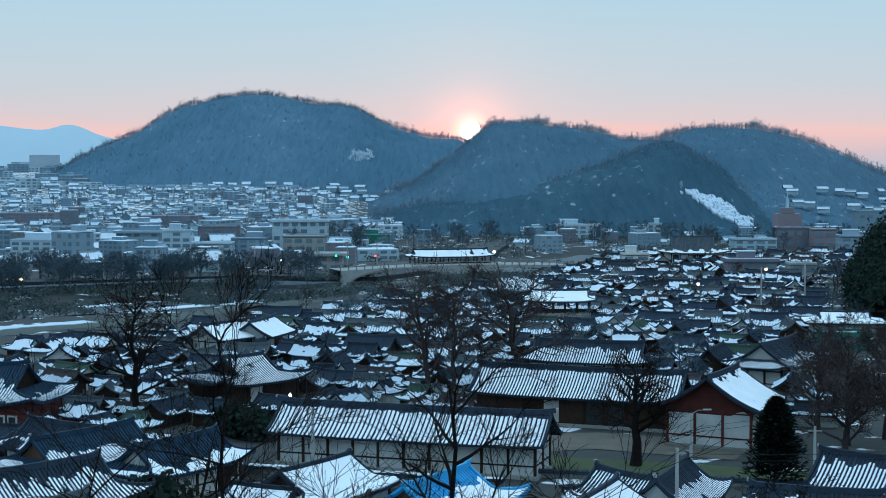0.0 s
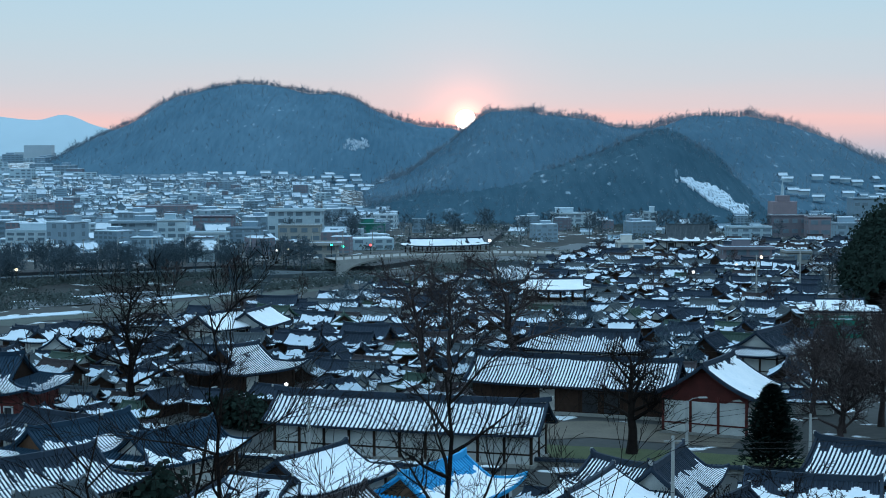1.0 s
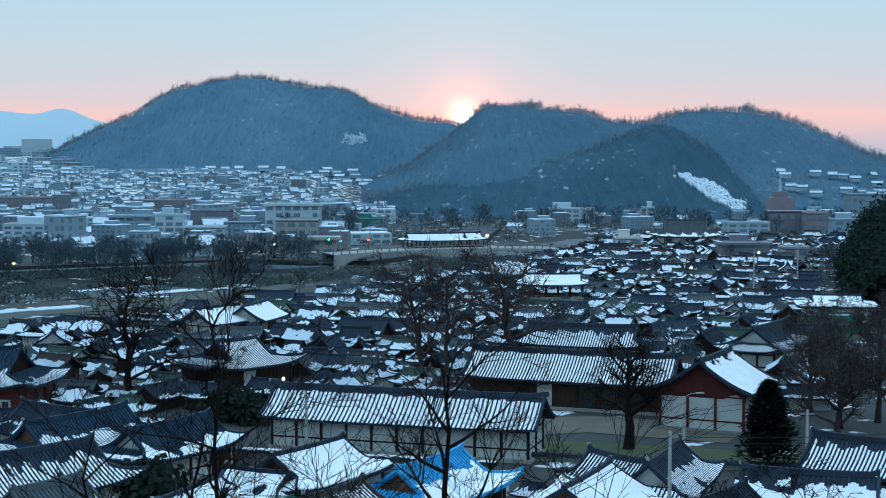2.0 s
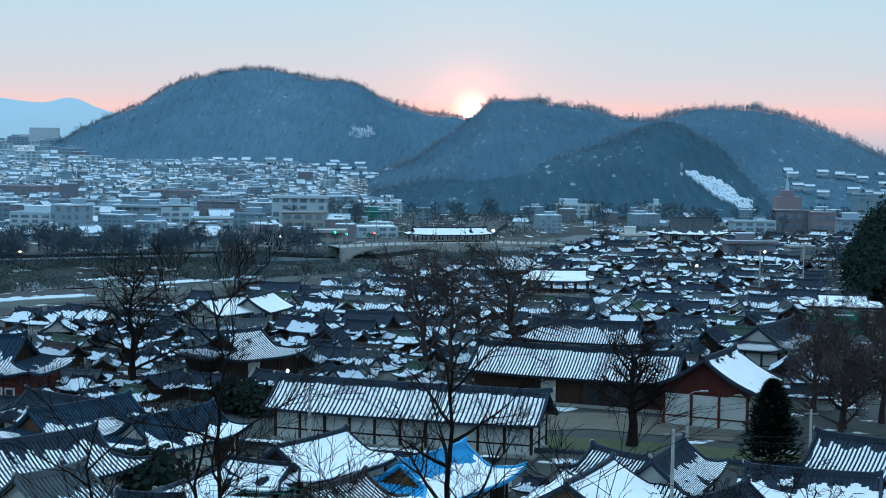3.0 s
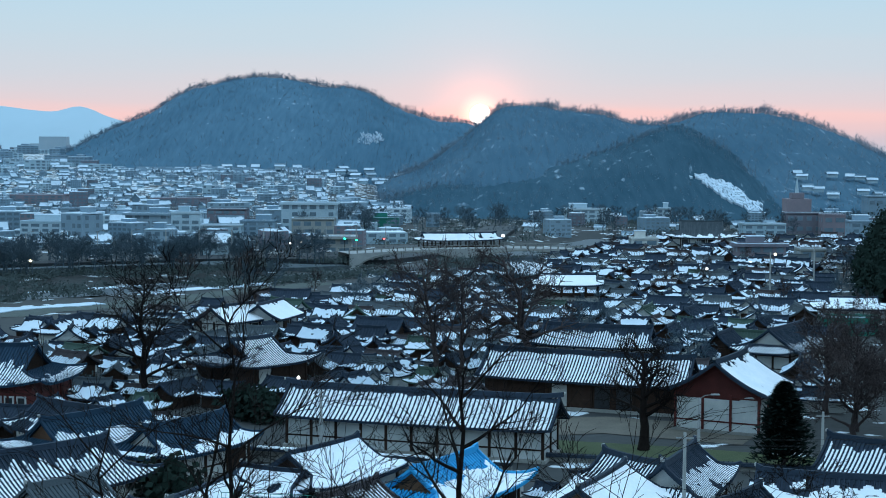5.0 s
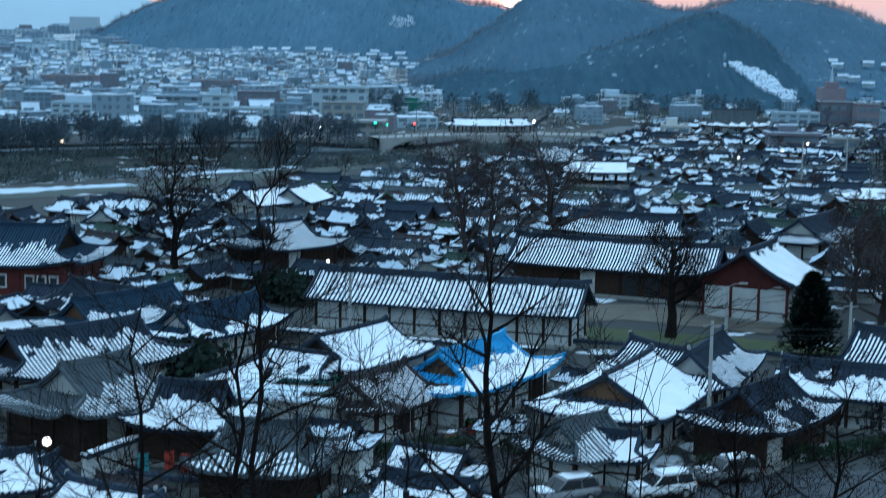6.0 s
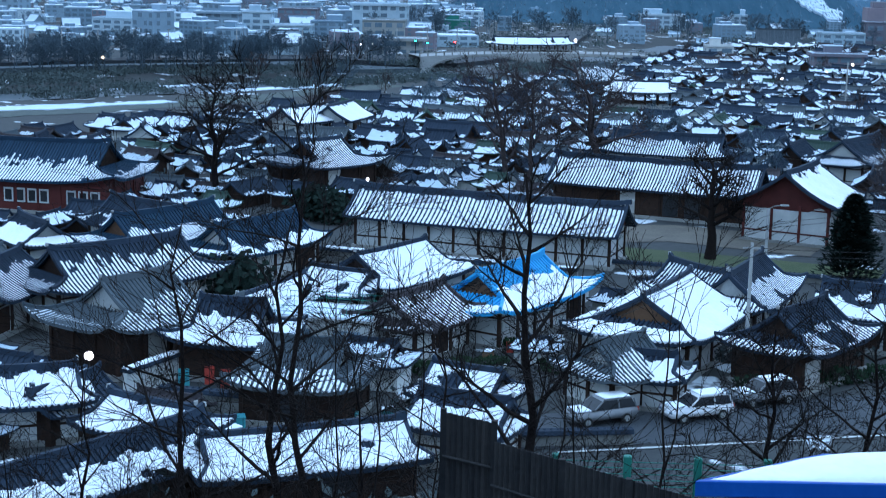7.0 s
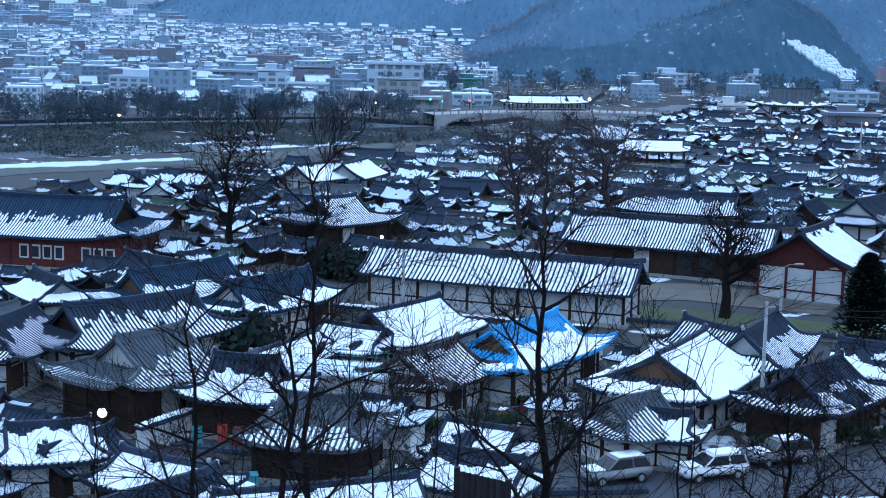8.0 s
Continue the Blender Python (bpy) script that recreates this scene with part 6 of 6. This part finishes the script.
# ---- the hillside before the camera ----
def steel_fence():
    th = thing("sheet_steel_fence", pose(0, 0, 0), "dark rusty corrugated steel fence on the hillside", "fence")
    for i, ((x0, y0, z0), (x1, y1, z1)) in enumerate((((-1.12, 24.56, 24.5), (-0.29, 24.2, 24.45)), ((-0.29, 24.18, 24.15), (2.75, 21.8, 24.15)))):
        ln = math.hypot(x1 - x0, y1 - y0)
        d = Vector(((x1 - x0) / ln, (y1 - y0) / ln, 0))
        nrm = Vector((d.y, -d.x, 0))
        n = int(ln / 0.11)
        for k in range(n):
            bm = bmesh.new()
            a = Vector((x0, y0, 0)) + d * (ln * k / n)
            b = Vector((x0, y0, 0)) + d * (ln * (k + 1) / n)
            zt = z0 + (z1 - z0) * k / n
            out = nrm * 0.03
            prof = (a, a + d * 0.03 + out, a + d * 0.07 + out, b)
            top = [bm.verts.new(p + Vector((0, 0, zt))) for p in prof]
            low = [bm.verts.new(p + Vector((0, 0, zt - 2.6))) for p in prof]
            for j in range(3):
                bm.faces.new((low[j], low[j + 1], top[j + 1], top[j]))
            thicken_back = bmesh.ops.extrude_face_region(bm, geom=bm.faces[:])["geom"]
            bmesh.ops.translate(bm, verts=[g for g in thicken_back if isinstance(g, bmesh.types.BMVert)], vec=-nrm * 0.012)
            part("slat", bm, "fence_steel", th)
        for zz in (0.75, 1.9):
            c = (Vector((x0, y0, 0)) + Vector((x1, y1, 0))) / 2
            bm = tube(bmesh.new(), [Vector((x0, y0, z0 - zz)) + nrm * 0.05, Vector((x1, y1, z1 - zz)) + nrm * 0.05], [0.03, 0.03], 6)
            part("rail", bm, "fence_steel", th)
    for x, y, z in ((-1.14, 24.56, 24.56), (-0.29, 24.19, 24.5), (0.8, 23.3, 24.18), (1.8, 22.5, 24.18), (2.75, 21.8, 24.18)):
        part("post", boxed(x - 0.05, x + 0.05, y - 0.05, y + 0.05, z - 3.4, z), "fence_steel", th)


steel_fence()


def brick_shed():
    th = thing("brick_shed", pose(1.94, 15.68, 0, 0, 0, 3.0), "red brick shed with a bright blue roof edge under thick snow", "shed")
    x0, x1, y0, y1, z = 0.0, 5.6, 0.0, 1.0, 26.39
    part("wall", boxed(x0 + 0.18, x1 - 0.2, y0 + 0.14, y1 - 0.14, 20.5, z), "brick", th)
    for s, (a, b, c, d) in enumerate(((x0, x1, y0, y0 + 0.06), (x0, x1, y1 - 0.06, y1), (x0, x0 + 0.06, y0 + 0.06, y1 - 0.06), (x1 - 0.06, x1, y0 + 0.06, y1 - 0.06))):
        part("fascia", boxed(a, b, c, d, z - 0.02, z + 0.16, 0.01), "blue_edge", th)
    part("roof", boxed(x0 + 0.06, x1 - 0.06, y0 + 0.06, y1 - 0.06, z, z + 0.12), "concrete", th)
    bm = bmesh.new()
    grid_sheet(lambda p, q: Vector((x0 + 0.04 + (x1 - x0 - 0.08) * p, y0 + 0.03 + (y1 - y0 - 0.06) * q, z + 0.15 + 0.20 * (min(1, p * 2.6) * min(1, (1 - p) * 8)) ** 0.6 * (min(1, q * 2.2) * min(1, (1 - q) * 5)) ** 0.5 + 0.02 * noise.noise(Vector((p * 9, q * 4, 0))))), 36, 16, None, 0, bm)
    thicken(bm, 0.06)
    part("snow", bm, "snow", th, "thick smooth snow", True)
    for row in range(7):
        for k in range(24):
            bx = x0 + 0.2 + 0.22 * k + (0.11 if row % 2 else 0)
            if bx + 0.2 < x1 - 0.2:
                o = part("brick", boxed(bx, bx + 0.205, y0 + 0.125, y0 + 0.15, z - 0.10 - 0.08 * row, z - 0.03 - 0.08 * row), "brick", th) if (row, k) == (0, 0) else None
                if o is None:
                    src = [c for c in th.children if c.name.startswith("brick")][0]
                    o = src.copy()
                    scene.collection.objects.link(o)
                    o.location = (0.22 * k + (0.11 if row % 2 else 0), 0, -0.08 * row)
    # the side wall runs back at a slant
    for me in {o.data for o in th.children}:
        for v in me.vertices:
            v.co.x += 1.6 * v.co.y


brick_shed()


def green_fence():
    th = thing("mesh_fence", pose(0, 0, 0), "low green wire fence with green posts on the slope", "fence")
    pts = [Vector((1.0 + 1.6 * k, 33 + 0.25 * k, ground_z(0, 33 + 0.25 * k) + 4.4 + 0.05 * k)) for k in range(8)]
    for p in pts:
        part("post", boxed(p.x - 0.09, p.x + 0.09, p.y - 0.09, p.y + 0.09, p.z - 4.6, p.z + 0.15, 0.02), "green_paint", th)
    for k in range(9):
        part("wire", tube(bmesh.new(), [p - Vector((0, 0, 0.14 * k)) for p in pts], [0.012] * 8, 4), "green_paint", th)


green_fence()


# bare trees that reach up before the view
def near_tree(x, y, top, seed, label, lean=(0, 0), limbs=11, spread=0.42, radius=0.12, twigs=5, share=0.3, levels=2):
    z = ground_z(x, y)
    bare_tree(pose(x, y, z), (top - z) / 0.92, seed, label, share, limbs, levels, twigs, spread, radius, "bark", lean, least=0.006, reach=0.62 if levels > 2 else 0.85)


near_tree(-4.9, 36, 28.4, 81, "slender bare tree with upright shoots on the hillside", (-0.03, 0), 14, 0.40, 0.115, 4, 0.3, 3)
near_tree(0.55, 42, 26.0, 82, "dark bare tree with arching branches on the hillside", (-0.02, 0), 17, 0.5, 0.21, 4, 0.3, 3)
near_tree(-7.8, 34, 26.0, 83, "slender bare tree on the hillside", (0.02, 0), 10, 0.45, 0.10)
near_tree(-6.3, 38, 24.8, 84, "forked bare tree on the hillside", (0.05, 0), 12, 0.5, 0.15, 4, 0.3, 3)
near_tree(6.1, 34, 23.8, 85, "spreading bare tree above the lane", (-0.03, 0), 14, 0.65, 0.12, 4, 0.45, 3)
near_tree(7.3, 34, 24.4, 86, "spreading bare tree above the lane", (0.12, 0), 13, 0.65, 0.11, 4, 0.45, 3)
near_tree(-1.6, 33, 24.8, 87, "thin bare sapling on the hillside", (0.02, 0), 10, 0.4, 0.06, 5)
near_tree(3.0, 33, 25.2, 88, "thin bare sapling on the hillside", (0.05, 0), 9, 0.4, 0.05, 5)
near_tree(-10.3, 35, 22.6, 89, "thin bare sapling on the hillside", (0.0, 0), 10, 0.5, 0.07, 6)
near_tree(-3.0, 30, 24.4, 90, "thin bare sapling on the hillside", (-0.02, 0), 9, 0.4, 0.05, 5)

for x, y, top, seed, lean in ((-3.0, 29.0, 26.6, 121, 0.10), (-1.7, 31.0, 26.5, 122, -0.05), (0.7, 30.0, 26.8, 123, 0.08), (2.7, 30.5, 26.9, 124, 0.10), (-6.4, 30.0, 26.4, 125, -0.12), (-3.8, 31.5, 27.0, 126, 0.02), (1.5, 28.5, 26.0, 127, -0.06)):
    near_tree(x, y, top, seed, "long thin leafless shoot on the hillside", (lean, 0), 7, 0.3, 0.032, 2, 0.45, 1)


def slope_scrub():
    rng = random.Random(44)
    kinds = [shrub(pose(0, -600 - 5 * i, 0), 2.2, 500 + i, "leafless shrub on the wet hillside", "scrub", 120) for i in range(4)]
    for k in range(150):
        y = rng.uniform(34, 78)
        x = y * rng.uniform(-0.34, 0.30)
        copy_thing(rng.choice(kinds), pose(x, y, ground_z(x, y), 0, 0, rng.uniform(0, 360)) @ Matrix.Scale(rng.uniform(0.7, 1.5), 4))
    for k in range(110):
        d = rng.uniform(95, 240)
        ang = rng.uniform(-0.28, 0.26)
        x, y = d * math.sin(ang), d * math.cos(ang)
        if x > -6 and y < 118 or 150 < y < 190 and -30 < x < 46:
            continue
        copy_thing(rng.choice(kinds), pose(x, y, 0, 0, 0, rng.uniform(0, 360)) @ Matrix.Scale(rng.uniform(0.6, 1.3), 4))
    for k in kinds:
        for o in (*k.children_recursive, k):
            bpy.data.objects.remove(o)


slope_scrub()
shrub(pose(-25.5, 135.5, 0), 4.0, 520, "dense dark evergreen shrub between the roofs", "needle", 900, "evergreen_shrub")
shrub(pose(-24.5, 183, 0), 3.6, 521, "dense dark evergreen by the hall", "needle", 1400, "evergreen_shrub")
shrub(pose(-21.8, 180, 0), 3.2, 522, "dense dark evergreen by the hall", "needle", 1200, "evergreen_shrub")


def saplings():
    """Thin stems that stand close together along the top of the slope."""
    rng = random.Random(63)
    kinds = [bare_tree(pose(0, -1900 - 5 * i, 0), 4.6, 700 + i, "thin leafless stem on the hillside", 0.2, 10, 1, 7, 0.45, 0.035, group="leafless stems", crown=True, name="sapling", least=0.005) for i in range(5)]
    for k in range(105):
        y = rng.uniform(27, 46)
        x = y * rng.uniform(-0.36, 0.06) if k < 72 else y * rng.uniform(0.06, 0.26)
        copy_thing(rng.choice(kinds), pose(x, y, ground_z(x, y), 0, 0, rng.uniform(0, 360)) @ Matrix.Scale(rng.uniform(0.6, 1.15), 4))
    drop(kinds)


saplings()
